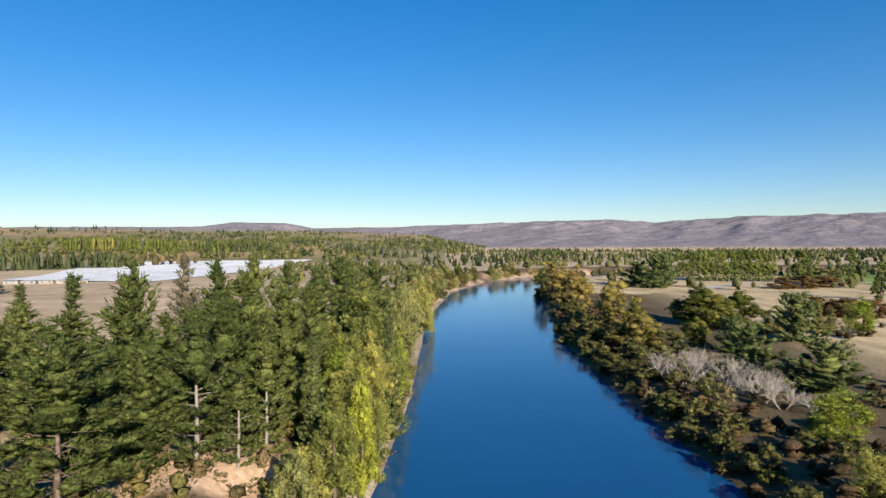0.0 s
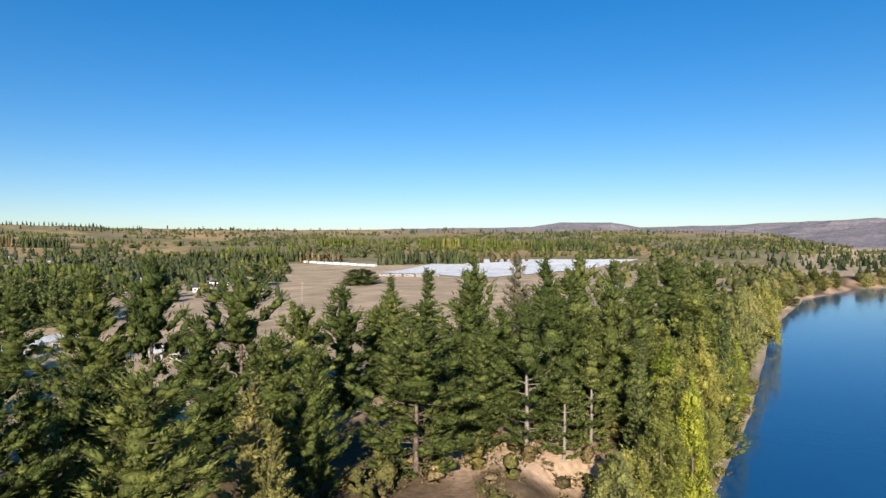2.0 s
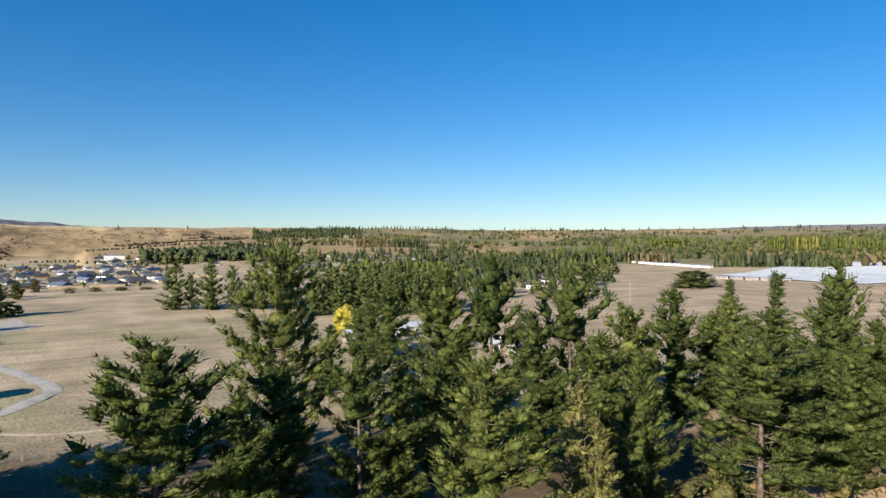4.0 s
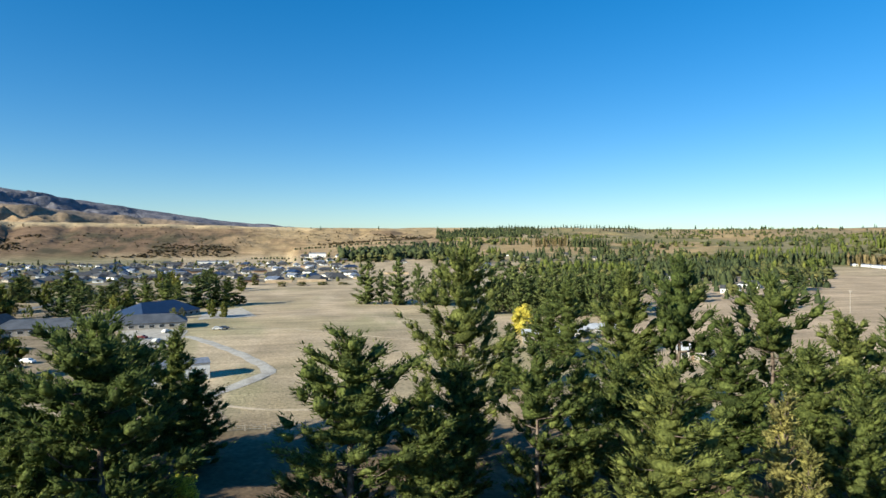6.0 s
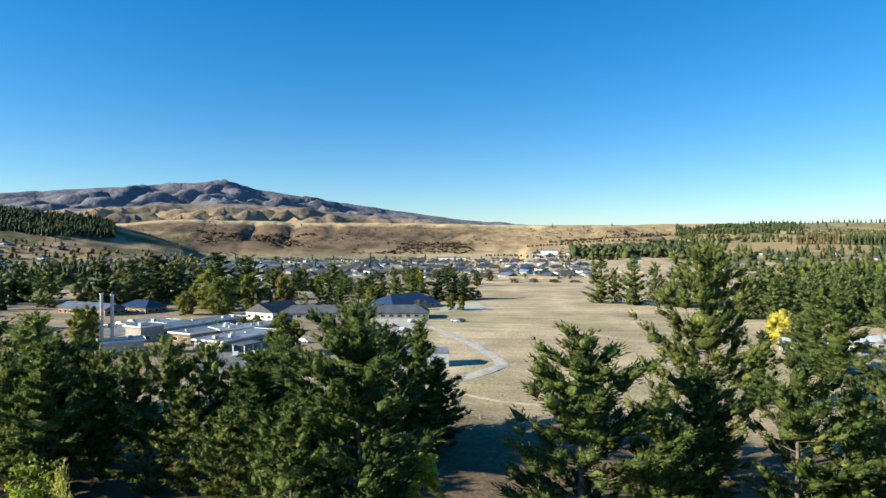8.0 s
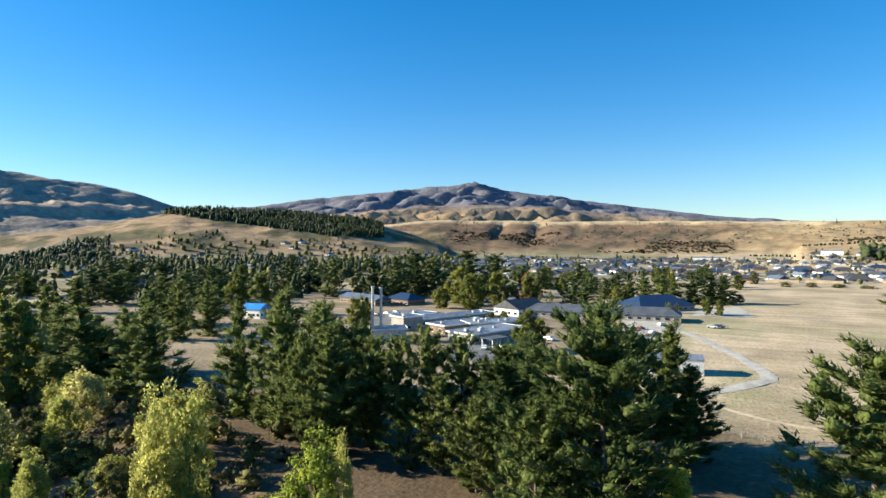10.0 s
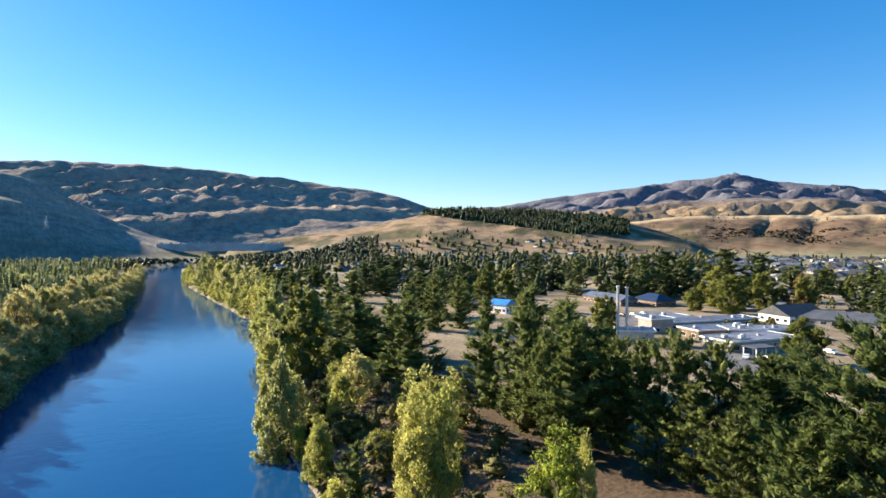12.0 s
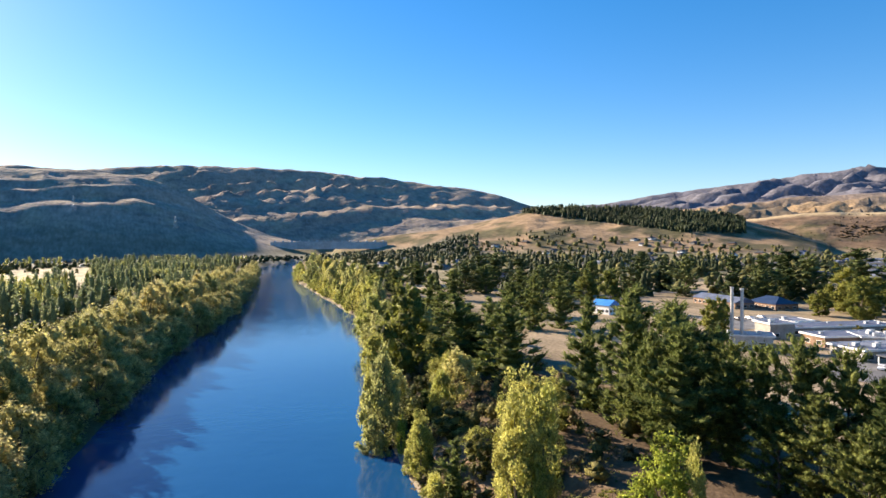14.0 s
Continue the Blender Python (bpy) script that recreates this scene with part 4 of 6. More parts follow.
GROVE_A = [
    (-396.6, 45.4, 36.7, 14.5), (-392.2, 54, 31.2, 6.9), (-386.9, 64.5, 39.4, 15.2), (-380.9, 76.1, 35.2, 9.7), (-376.5, 84.7, 32.4, 10.4),
    (-373.4, 90.9, 34.4, 10.4),
]
TRUNKY_A = [
    (-90.5, -62.4, 30.3, 7.4), (-89.6, -55.8, 32.8, 9), (-91.7, -50.1, 31.3, 8.2), (-93.3, -69.7, 29.3, 7.7), (-93.4, -46.1, 28.6, 6.5),
]
LIME_A = [
    (-56.9, -51.6, 25.6, 9.8),
]
LOMBARDY_A = [
    (283.1, 675.7, 42.6, 10.2), (289.4, 675.2, 39.4, 10.2), (295.7, 674.7, 41.3, 10.2), (302, 674.2, 38.1, 10.2), (308.4, 673.8, 40, 10.3),
    (314.7, 673.3, 41.8, 10.3), (321, 672.8, 38.7, 10.3), (327.3, 672.3, 40.5, 10.4), (333.5, 671.9, 42.3, 10.4), (339.8, 671.4, 39.2, 10.4),
    (346.1, 670.9, 41, 10.5), (352.3, 670.4, 37.9, 10.5), (358.6, 670, 39.8, 10.5), (293.8, 765.5, 35.6, 9.8), (300, 765, 35.6, 9.9),
    (306.1, 764.5, 35.6, 9.9), (312.3, 763.9, 35.5, 9.9), (378.1, 649.3, 41.7, 15.3), (386.7, 648.6, 34.5, 9.8), (387.6, 581.7, 42.1, 10.3),
    (320.5, 447.5, 35.1, 11.2),
]
GREEN_A = [
    (135, 320.9, 24.4, 32.4), (159.2, 326.8, 22, 28.7), (137.6, 310, 21.7, 25.2), (84, 267.1, 21.8, 14.4), (106.6, 259, 16.5, 13.1),
    (-383.9, -194.3, 25.1, 23.3), (-297.8, -157.4, 30, 18.3), (-321.7, -175.5, 33.4, 23.3), (-328.7, -135.5, 29.4, 12.6),
    (-227.2, -243.3, 31.8, 18.3), (-232.8, -268.1, 30.8, 16.1), (-326.1, -154.4, 30.5, 16.1), (-183.8, -146.5, 26.6, 11.9), (-300.2, -178.1, 22.8, 12.7),
    (-341.8, -184.4, 26.9, 18.9), (-357.7, -147.9, 27.5, 12.2), (-407.5, -142.6, 24.4, 10.5), (-363.5, -88.6, 23.3, 9.6), (-359.2, -93.5, 22.1, 7.8),
    (-341, -42.6, 19.7, 6.1), (-340, -36.6, 18.1, 5.5), (-196.1, -152, 26.1, 8.9), (-195.9, -80.2, 24.8, 14.2),
]
PINE_E = [
    (194.8, 610.1, 29.3, 30.8), (201.9, 578.9, 36.6, 28.4), (225.1, 616.2, 38.1, 18.2), (98.7, 195.9, 21.9, 17.5), (154.5, 266.6, 25.2, 20.1), (107.6, 171.1, 20.7, 21), (113.7, 238.9, 18.9, 13.6),
]
YOUNG_A = [
    (-345.8, -240.8, 36.9, 19.4), (-371.2, -241.2, 38.3, 24.4), (-371.6, -225, 36.5, 23.8),
    (-467.7, -249.9, 38.8, 28.8), (-464.3, -222.4, 36.8, 23.1), (-351.9, -264.8, 36.4, 20.3), (-326.3, -280.2, 36.7, 19.8), (-344.6, -336.8, 37.7, 22.1),
    (-531.6, -171.9, 27.6, 19.2), (-461.3, -178.9, 26.6, 17.3), (-355.8, -323.1, 33.2, 17.7), (-256.6, -317.8, 32.1, 18.5), (-234.9, -312.7, 29.4, 17.5),
    (-249.8, -357.6, 33.3, 19.4), (-260.1, -408.1, 36.2, 25.5), (-241.1, -399.8, 34.8, 24.4), (-212.1, -372, 32.3, 22.1),
]
YOUNG_B = [
    (-181.9, -251.2, 27.8, 13.8), (-265.8, -338.2, 31.3, 15.5), (-321.8, 106.2, 35.7, 11.1), (-360.8, 122.3, 27.9, 12.5), (-332.7, 115.8, 31.3, 11.6),
    (-371.2, 132.7, 31.5, 13), (-343.3, 125.9, 34.7, 12.1), (-315.5, 118.6, 30.1, 11.1), (-353.7, 136.3, 29.9, 12.5), (-326.1, 128.7, 33.2, 11.6),
    (-363.8, 147.1, 33.6, 13), (-336.4, 139.3, 28.6, 12.1), (-309.2, 131, 31.9, 11.1), (-346.6, 150.2, 32, 12.5), (-319.5, 141.7, 35.1, 11.6),
    (-356.5, 161.6, 27, 13), (-329.6, 152.7, 30.5, 12.1), (-302.9, 143.4, 33.7, 11.1), (-339.5, 164.2, 34, 12.5), (-312.9, 154.6, 29.2, 11.6),
    (-349.1, 176.1, 29.1, 13), (-322.7, 166.2, 32.5, 12.1), (-296.6, 155.8, 35.5, 11.1), (-332.4, 178.1, 27.7, 12.5),
]
YOUNG_C = [
    (-306.4, 167.5, 31.1, 11.6), (-341.7, 190.6, 31.2, 13), (-315.9, 179.6, 34.4, 12.1), (-290.3, 168.2, 29.9, 11.1), (-399.7, -57.7, 28.7, 15.2),
    (-406.1, -48.3, 29.7, 12.6), (-351, 456.6, 24.7, 24), (-350.9, 445.8, 24, 19), (-350, 469.6, 22.5, 19.4), (-424.9, 399.6, 28.5, 20.7),
    (-52, -94.7, 12.1, 5.5), (-66.1, -134.7, 11, 6.9),
]
RUST_A = [
    (313.2, 564.7, 15.5, 29.9), (334.8, 570.4, 16.6, 36.7), (364.9, 583.1, 15.3, 35), (214.9, 354.9, 16.6, 23.1), (229.9, 348.9, 15.5, 24.8),
    (246.3, 348.3, 14.8, 19.8), (226.1, 354.5, 14.3, 19.5), (-332.5, -138.7, 29.7, 14.3),
]
POPLARR_A = [
    (195.3, 285.2, 22.2, 12.2), (189.1, 285.3, 20.9, 6.4), (83, 128.8, 16.7, 12.5), (71.5, 101.4, 13, 7.3),
]
BANKWILLOW_A = [
    (84, 400, 33, 32), (84, 300, 29, 26), (79, 246, 22, 22), (93.3, 468.2, 26.1, 26.5), (74, 262, 15, 14),
    (104.5, 480, 24, 30), (111.6, 560, 26, 34), (109.8, 640, 28, 32),
]
STRAW_E = [
    (180.9, 285.6, 16.1, 8.2), (175.7, 285.8, 15.6, 6.2), (154.2, 290, 15.2, 7.3), (159.4, 289.9, 14.7, 6.2),
]
OLIVE_E = [
    (89.3, 243.3, 14, 19.4), (72, 225, 12, 13), (76, 205, 11, 12), (390.3, 630.2, 21.4, 35.6), (84.5, 521, 26.2, 24.4),
]
BARE_A = [
    (69.4, 190, 17.9, 16.6), (73.4, 185, 16.6, 14), (83.2, 200, 17.2, 15.7), (88.2, 198, 16, 13.2), (85.5, 185, 16.5, 15.3),
    (91.5, 186, 15.3, 12.9), (86.2, 165, 14.8, 15.2), (90.2, 169, 13.8, 12.8), (87.7, 158, 13.3, 13.1), (92.7, 153, 12.4, 11),
    (86.6, 175, 16.1, 12.1), (92.6, 173, 15, 10.2), (90.5, 145, 7.4, 8.7), (94.5, 146, 6.9, 7.3), (80.6, 205, 11.7, 14.2),
    (85.6, 209, 10.9, 11.9), (79.1, 180, 12.7, 12.4), (85.1, 175, 11.8, 10.5),
]
BRUSH_A = [
    (-658.9, -68, 11.4, 11.8), (-629.9, -13.3, 11.8, 11.4), (-621.8, 5.8, 12.1, 11.4), (-613.6, 25.8, 12.3, 11.3), (-589.9, 47.6, 11.8, 10.9),
    (-342.9, -120, 15.7, 4.9), (-345.6, -114.8, 16.4, 4.4), (-343.3, -109.5, 14.1, 3.7), (-369.1, -138.8, 18.3, 6), (-374.6, -147.5, 17.9, 5.4),
    (-334, -138.9, 12.8, 6), (-341.6, -98.3, 15.4, 4.3), (-339.3, -61.3, 17.2, 3.7), (-339.1, -56.6, 16.6, 3.7), (-269.9, -122.9, 10.7, 6.3),
    (-268.3, -129.1, 9.8, 5.3), (-269.4, -114.4, 9.4, 4.4),
]
# the first five are trees standing in for dark hay mounds by the field
MOUND_A = [
    (-578.2, -58.3, 14.1, 11.8), (-585, -11.8, 13.7, 10.8), (-590.7, 6.6, 13.4, 10.9), (-591.4, 25.1, 13.4, 10.9), (-592.1, 43.6, 12.8, 9.8),
    (-63.2, -117, 13.3, 8.6), (-69.2, -144.4, 12.3, 10.3), (-58.1, -96, 13, 6.2), (-248.4, -138.9, 14.2, 5.4), (-246.4, -131.3, 15, 5.8),
    (-255.5, -124.2, 15.5, 7.5), (-261.1, -120.2, 15.9, 6.1), (-232.5, -144.8, 14.5, 4.2),
]
for rows in (PINE_A, PINE_B, PINE_C, PINE_D):
    plant_all("pine", rows, "pines on the river terrace")
plant_all("big", BIG_A, "pines on the river terrace")
plant_all("tall", TALL_A, "pines on the river terrace")
plant_all("trunky", TRUNKY_A, "pines on the river terrace")
plant_all("greypine", GREYPINE_A, "pines on the river terrace")
plant_all("fir", FIR_A, "firs on the river terrace")
plant_all("larch", LARCH_A, "straw-coloured conifers")
for rows in (POPLAR_A, POPLAR_B, POPLAR_W):
    plant_all("poplar", rows, "poplars on the bank")
plant_all("lime", LIME_A, "poplars on the bank")
for rows in (WILLOW_A, WILLOW_B, WILLOW_W):
    plant_all("willow", rows, "willows on the bank")
plant_all("yellow", YELLOW_A, "")
plant_all("young", GROVE_A, "pine clump in the field")
plant_all("dome", DOME_A, "pines on the river terrace", 2.5)
plant_all("bushpine", PINE_E, "pines across the river", 2.5)
plant_all("lombardy", LOMBARDY_A, "lombardy poplar row", 2.5)
plant_all("green", GREEN_A, "round trees", 2.5)
plant_all("green", GREEN_W, "round trees on the bank", 2.5)
plant_all("young", YOUNG_A, "pines on the dry flat", 2.5)
plant_all("young", YOUNG_B, "pines on the dry flat", 2.5)
plant_all("young", YOUNG_C, "pines on the dry flat", 2.5)
plant_all("rust", RUST_A, "rust-brown trees", 2.5)
plant_all("poplar", POPLARR_A, "poplars across the river", 2.5)
plant_all("amber", BANKWILLOW_A, "amber trees on the far bank", 2.5)
plant_all("larch", STRAW_E, "straw-coloured conifers", 2.5)
plant_all("olive", OLIVE_E, "olive trees across the river", 2.5)
plant_all("bare", BARE_A, "leafless trees across the river", 2.5)
plant_all("brush", BRUSH_A, "shrubs by the field", 2.5)
plant_all("olive", MOUND_A, "dark round trees", 2.5)


def polar(az, r):
    return -r * math.sin(radians(az)), r * math.cos(radians(az))


def edge_points(south, north, step, inland, west, jitter, rs):
    """Places along one bank of the river between two distances downstream, so far from the water."""
    out = []
    for (ax, ay, aw), (bx, by, bw) in zip(RIVER[:-1], RIVER[1:]):
        ln = math.hypot(bx - ax, by - ay)
        n = Vector((by - ay, -(bx - ax))).normalized() * (1 if west else -1)
        for s in np.arange(0, ln, step):
            u = s / ln
            w = aw + u * (bw - aw) + inland + rs.uniform(-1, 1) * jitter
            x, y = ax + u * (bx - ax) + n.x * w + rs.uniform(-1, 1) * jitter, ay + u * (by - ay) + n.y * w + rs.uniform(-1, 1) * jitter
            if south <= y <= north and river_side(np.array([x]), np.array([y]))[0][0] > 0.3:
                out.append((x, y))
    return out


# willows and scrub along both banks
rs = np.random.default_rng(5)
for x, y in edge_points(-900, -60, 12, 4.5, False, 2.5, rs):
    plant("bankwillow", x, y, rs.uniform(12, 18), rs.uniform(14, 19), "willows on the far bank")
for x, y in edge_points(-560, -60, 14, 17, False, 3, rs):
    plant("bankwillow", x, y, rs.uniform(18, 25), rs.uniform(15, 21), "willows on the far bank")
for x, y in edge_points(-330, -90, 22, 31, False, 4, rs):
    plant(("green", "bankwillow", "olive")[int(rs.integers(3))], x, y, rs.uniform(13, 21), rs.uniform(14, 19), "trees on the bank")
for x, y in edge_points(-900, -300, 15, 5, True, 2.5, rs):
    plant("ywillow", x, y, rs.uniform(10, 15), rs.uniform(10, 14), "willows on the bank")
for x, y in (*edge_points(240, 860, 14, 9, True, 4, rs), *edge_points(240, 860, 17, 24, True, 6, rs)):
    plant(("green", "bankwillow", "olive")[int(rs.integers(3))], x, y, rs.uniform(7, 13), rs.uniform(9, 14), "trees on the bank")
for x, y in edge_points(60, 230, 10, 4, True, 2, rs):
    plant("brush", x, y, rs.uniform(1.5, 3.5), rs.uniform(3, 5), "shrubs on the bank")
for x, y in edge_points(-260, -90, 9, 5, True, 3, rs):
    plant("brush", x, y, rs.uniform(2, 4.5), rs.uniform(4, 7), "shrubs on the bank")
for x, y in edge_points(-200, 200, 7, 16, True, 8, rs):
    plant("brush", x, y, rs.uniform(1, 2.8), rs.uniform(2.5, 5), "shrubs on the bank")
for x, y in edge_points(90, 800, 13, 3, False, 2, rs):
    plant("brush", x, y, rs.uniform(2.5, 5), rs.uniform(5, 8), "shrubs on the far bank")
for x, y in (*edge_points(85, 250, 18, 26, False, 9, rs), *edge_points(85, 280, 28, 52, False, 12, rs)):
    plant(("olive", "brush", "olive", "brush")[int(rs.integers(4))], x, y, rs.uniform(3, 7), rs.uniform(5, 9), "trees across the river")
for x, y in edge_points(250, 820, 17, 12, False, 5, rs):
    plant("olive", x, y, rs.uniform(6, 11), rs.uniform(9, 13), "willows on the far bank")

# pines that fill the grove, and trees of the park
for _ in range(62):
    az, r = rs.uniform(93, 126), rs.uniform(360, 660)
    plant(("young", "young", "green", "young", "olive")[int(rs.integers(5))], -r * math.sin(radians(az)), r * math.cos(radians(az)), rs.uniform(8, 17), rs.uniform(8, 14), "trees of the park")
for d0, n0, step in ((5, 330, 9), (14, 300, 12)):
    for x, y in edge_points(95, n0, step, d0, False, 5, rs):
        plant("olive", x, y, rs.uniform(4, 8), rs.uniform(7, 11), "trees across the river")

# ---- far woods ----
LOW = [(x, y) for d0 in (3, 7, 12, 18, 25, 33, 42) for x, y in (*edge_points(-340, -70, 5.5, d0, True, 3.5, rs), *edge_points(50, 240, 5.5, d0, True, 3.5, rs))]

def wood(name, rows, shape, material, label, per=14, size=1.1, seed=3, mass=1.0):
    """Many far trees in one mesh: each a lumpy tapering or rounded mass fringed with leaf tufts."""
    rs = np.random.default_rng(seed)
    rows = np.asarray(rows, float)
    m = len(rows)
    x, y, h, w = (rows[:, k][:, None, None] for k in range(4))
    z0 = height(rows[:, 0], rows[:, 1])[:, None, None]
    shapes = {"cone": lambda u: (1 - u) ** 0.8 * 0.92 + 0.05, "round": lambda u: np.sin(np.pi * np.clip(0.2 + 0.76 * u, 0, 1)) ** 0.6, "column": lambda u: np.sin(np.pi * np.clip(0.12 + 0.84 * u, 0, 1)) ** 0.4}
    # the mass: rings of a lathe, each corner pushed in or out
    levels, sides = (np.array([0.02, 0.26, 0.52, 0.78]), 6) if per > 12 else (np.array([0.02, 0.35, 0.7]), 5)
    ang = np.arange(sides)[None, None, :] * 2 * np.pi / sides + rs.uniform(0, 6.28, (m, len(levels), 1))
    rad = mass * w / 2 * shapes[shape](levels)[None, :, None] * rs.uniform(0.45, 1.18, (m, len(levels), sides))
    zz = z0 + h * (levels[None, :, None] + rs.uniform(-0.05, 0.05, (m, len(levels), sides)))
    ring = np.stack([x + rad * np.cos(ang), y + rad * np.sin(ang), zz], -1).reshape(m, -1, 3)
    tip = np.stack([x[:, 0, 0], y[:, 0, 0], (z0 + h)[:, 0, 0]], -1)[:, None]
    vs = np.concatenate([ring, tip], 1)
    k, fs = vs.shape[1], []
    for a in range(len(levels) - 1):
        for i in range(sides):
            j = (i + 1) % sides
            fs += [(a * sides + i, a * sides + j, (a + 1) * sides + j), (a * sides + i, (a + 1) * sides + j, (a + 1) * sides + i)]
    fs += [((len(levels) - 1) * sides + i, (len(levels) - 1) * sides + (i + 1) % sides, k - 1) for i in range(sides)]
    faces = (np.array(fs)[None] + (np.arange(m) * k)[:, None, None]).reshape(-1, 3)
    # the fringe
    X, Y, H, W, Z = (np.repeat(q.reshape(-1, 1), per, 0) for q in (x, y, h, w, z0))
    n = len(X)
    u = rs.uniform(0, 1, (n, 1))
    turn = rs.uniform(0, 6.2832, (n, 1))
    reach = W / 2 * shapes[shape](u) * rs.uniform(0.75, 1.0, (n, 1))
    p = np.concatenate([X + reach * np.cos(turn), Y + reach * np.sin(turn), Z + H * (0.02 + 0.94 * u)], 1)
    way = np.concatenate([np.cos(turn), np.sin(turn), np.full((n, 1), 0.8)], 1) + rs.normal(size=(n, 3)) * 0.4
    way /= np.linalg.norm(way, axis=1)[:, None]
    side = np.cross(way, rs.normal(size=(n, 3)))
    side /= np.linalg.norm(side, axis=1)[:, None]
    ln = size * np.clip(H / 13, 0.35, 1.2) * rs.uniform(0.6, 1.3, (n, 1))
    fringe = np.stack([p - side * ln * 0.4, p + side * ln * 0.4, p + way * ln], 1).reshape(-1, 3)
    v = np.concatenate([vs.reshape(-1, 3), fringe])
    f = np.concatenate([faces, m * k + np.arange(len(fringe)).reshape(-1, 3)])
    return tagged(new(name, tri_mesh(name, (v, f), material)), label, "trees", kind="stuff")


TAKEN = []


def clear(x, y, gap=0.0):
    return all(math.hypot(x - a, y - c) > r + gap for a, c, r in TAKEN)


def scatter(count, az0, az1, r0, r1, h, w, seed, keep=None, need=None):
    """Random trees between two bearings and two distances: x, y, height, width."""
    rs, out = np.random.default_rng(seed), []
    tries = 0
    while len(out) < count and tries < count * 30:
        tries += 1
        az, r = rs.uniform(az0, az1), math.sqrt(rs.uniform(r0 * r0, r1 * r1))
        x, y = polar(az, r)
        if need is not None and fbm(np.array([x]), np.array([y]), need[0], 3, seed)[0] < need[1]:
            continue
        if keep and not keep(x, y):
            continue
        k = rs.uniform(0.45, 1.3)
        out.append((x, y, h * k, w * k * rs.uniform(0.8, 1.2)))
    f = np.array(out)
    d, _ = river_side(f[:, 0], f[:, 1])
    return f[d > 6]


def belt(points, gap, h, w, seed, rows=1, spread=2.0):
    """A shelter belt: trees in rows along a line of places."""
    rs, out = np.random.default_rng(seed), []
    for (ax, ay), (bx, by) in zip(points[:-1], points[1:]):
        ln = math.hypot(bx - ax, by - ay)
        for s in np.arange(0, ln, gap):
            for k in range(rows):
                u, q = s / ln, rs.uniform(0.75, 1.15)
                out.append((ax + u * (bx - ax) + rs.normal() * spread, ay + u * (by - ay) + k * gap * 1.2 + rs.normal() * spread, h * q, w * q))
    return np.array(out)


def off_pad(x, y):
    """Keeps clear of the open paddocks."""
    az, r = bearing(x, y), math.hypot(x, y)
    return not (8 < az < 44 and r < 1180 and not (az < 16 and r > 900))


# the wooded valley to the north and north-west
def patchy(count, az0, az1, r0, r1, seed, keep=None, gap=0.4):
    """Trees that keep to their kind in stands, with clearings between: rows for dark conifers, round trees and poplars."""
    rs = np.random.default_rng(seed)
    az, r = rs.uniform(az0, az1, count), np.sqrt(rs.uniform(r0 * r0, r1 * r1, count))
    x, y = -r * np.sin(np.radians(az)), r * np.cos(np.radians(az))
    kind, open_ = fbm(x, y, 170, 3, seed), fbm(x, y, 230, 3, seed + 9)
    fits = (open_ > gap) & (river_side(x, y)[0] > 8)
    if keep:
        fits &= np.array([keep(a, c) for a, c in zip(x, y)])
    size = rs.uniform(0.7, 1.2, count) * np.interp(r, [1200, 2300], [1, 0.65])
    out = []
    for lo, hi, h, w in ((0.0, 0.49, 15, 12), (0.49, 0.66, 10, 15), (0.66, 1.0, 17, 7)):
        m = fits & (kind + rs.normal(0, 0.035, count) > lo) & (kind <= hi)
        out.append(np.stack([x[m], y[m], h * size[m], w * size[m]], 1))
    return out


north, foot_hills, near_houses = patchy(4600, -2, 60, 1090, 2560, 61, off_pad, 0.48), patchy(900, 60, 77, 1080, 2250, 62, None, 0.46), patchy(700, 44, 68, 560, 1080, 63, None, 0.47)
stands = [np.concatenate(q) for q in zip(north, foot_hills, near_houses)]
wood("woodland", np.concatenate([stands[0], belt([polar(43, 1110), polar(52.6, 1110)], 6, 21, 9, 163, 3, 3), belt([polar(28, 1030), polar(36, 1010)], 6, 24, 10, 164, 3, 4), belt([polar(16, 1400), polar(22, 1400)], 7, 24, 8, 165, 2), scatter(900, 67.3, 77.0, 1900, 2480, 14, 11, 62, None, (260, 0.4)),
                                 belt([polar(61.7, 1500), polar(65, 1530)], 6, 24, 8, 166, 3), belt([polar(59, 1700), polar(72, 1600)], 9, 16, 9, 63, 1)]), "cone", WOODS, "dark green conifer woods and shelter belts, far off", 10, 1.2, 64)
wood("woodland", np.concatenate([stands[1], scatter(260, 0, 14, 500, 1000, 10, 9, 66)]), "round", FARWILLOW, "mixed olive and yellow trees far up the valley", 10, 1.2, 67)
wood("woodland", np.concatenate([stands[2], belt([polar(24, 1450), polar(32, 1450)], 6, 29, 6, 68, 2), belt([polar(15.5, 1420), polar(24, 1440)], 7, 26, 6, 168, 2), belt([polar(38.4, 1560), polar(41.4, 1540)], 6, 23, 8, 169, 3)]), "column", FARPOPLAR, "rows of pale green poplars far up the valley", 12, 1.2, 70)
wood("woodland", np.concatenate([belt([polar(39.6, 1080), polar(43, 1085)], 6, 20, 6, 270, 3), belt([polar(65.2, 1530), polar(68.1, 1520)], 7, 27, 6, 271, 2), belt([polar(27.4, 1040), polar(22, 1090)], 14, 18, 12, 272, 1)]), "column", FARSTRAW, "straw-coloured half-bare poplars in rows", 12, 1.2, 273)
wood("woodland", np.concatenate([belt([polar(28.5, 1440), polar(29.7, 1440)], 6, 28, 9, 274, 2)]), "column", FARLIME, "yellow poplars among the green rows", 12, 1.2, 275)
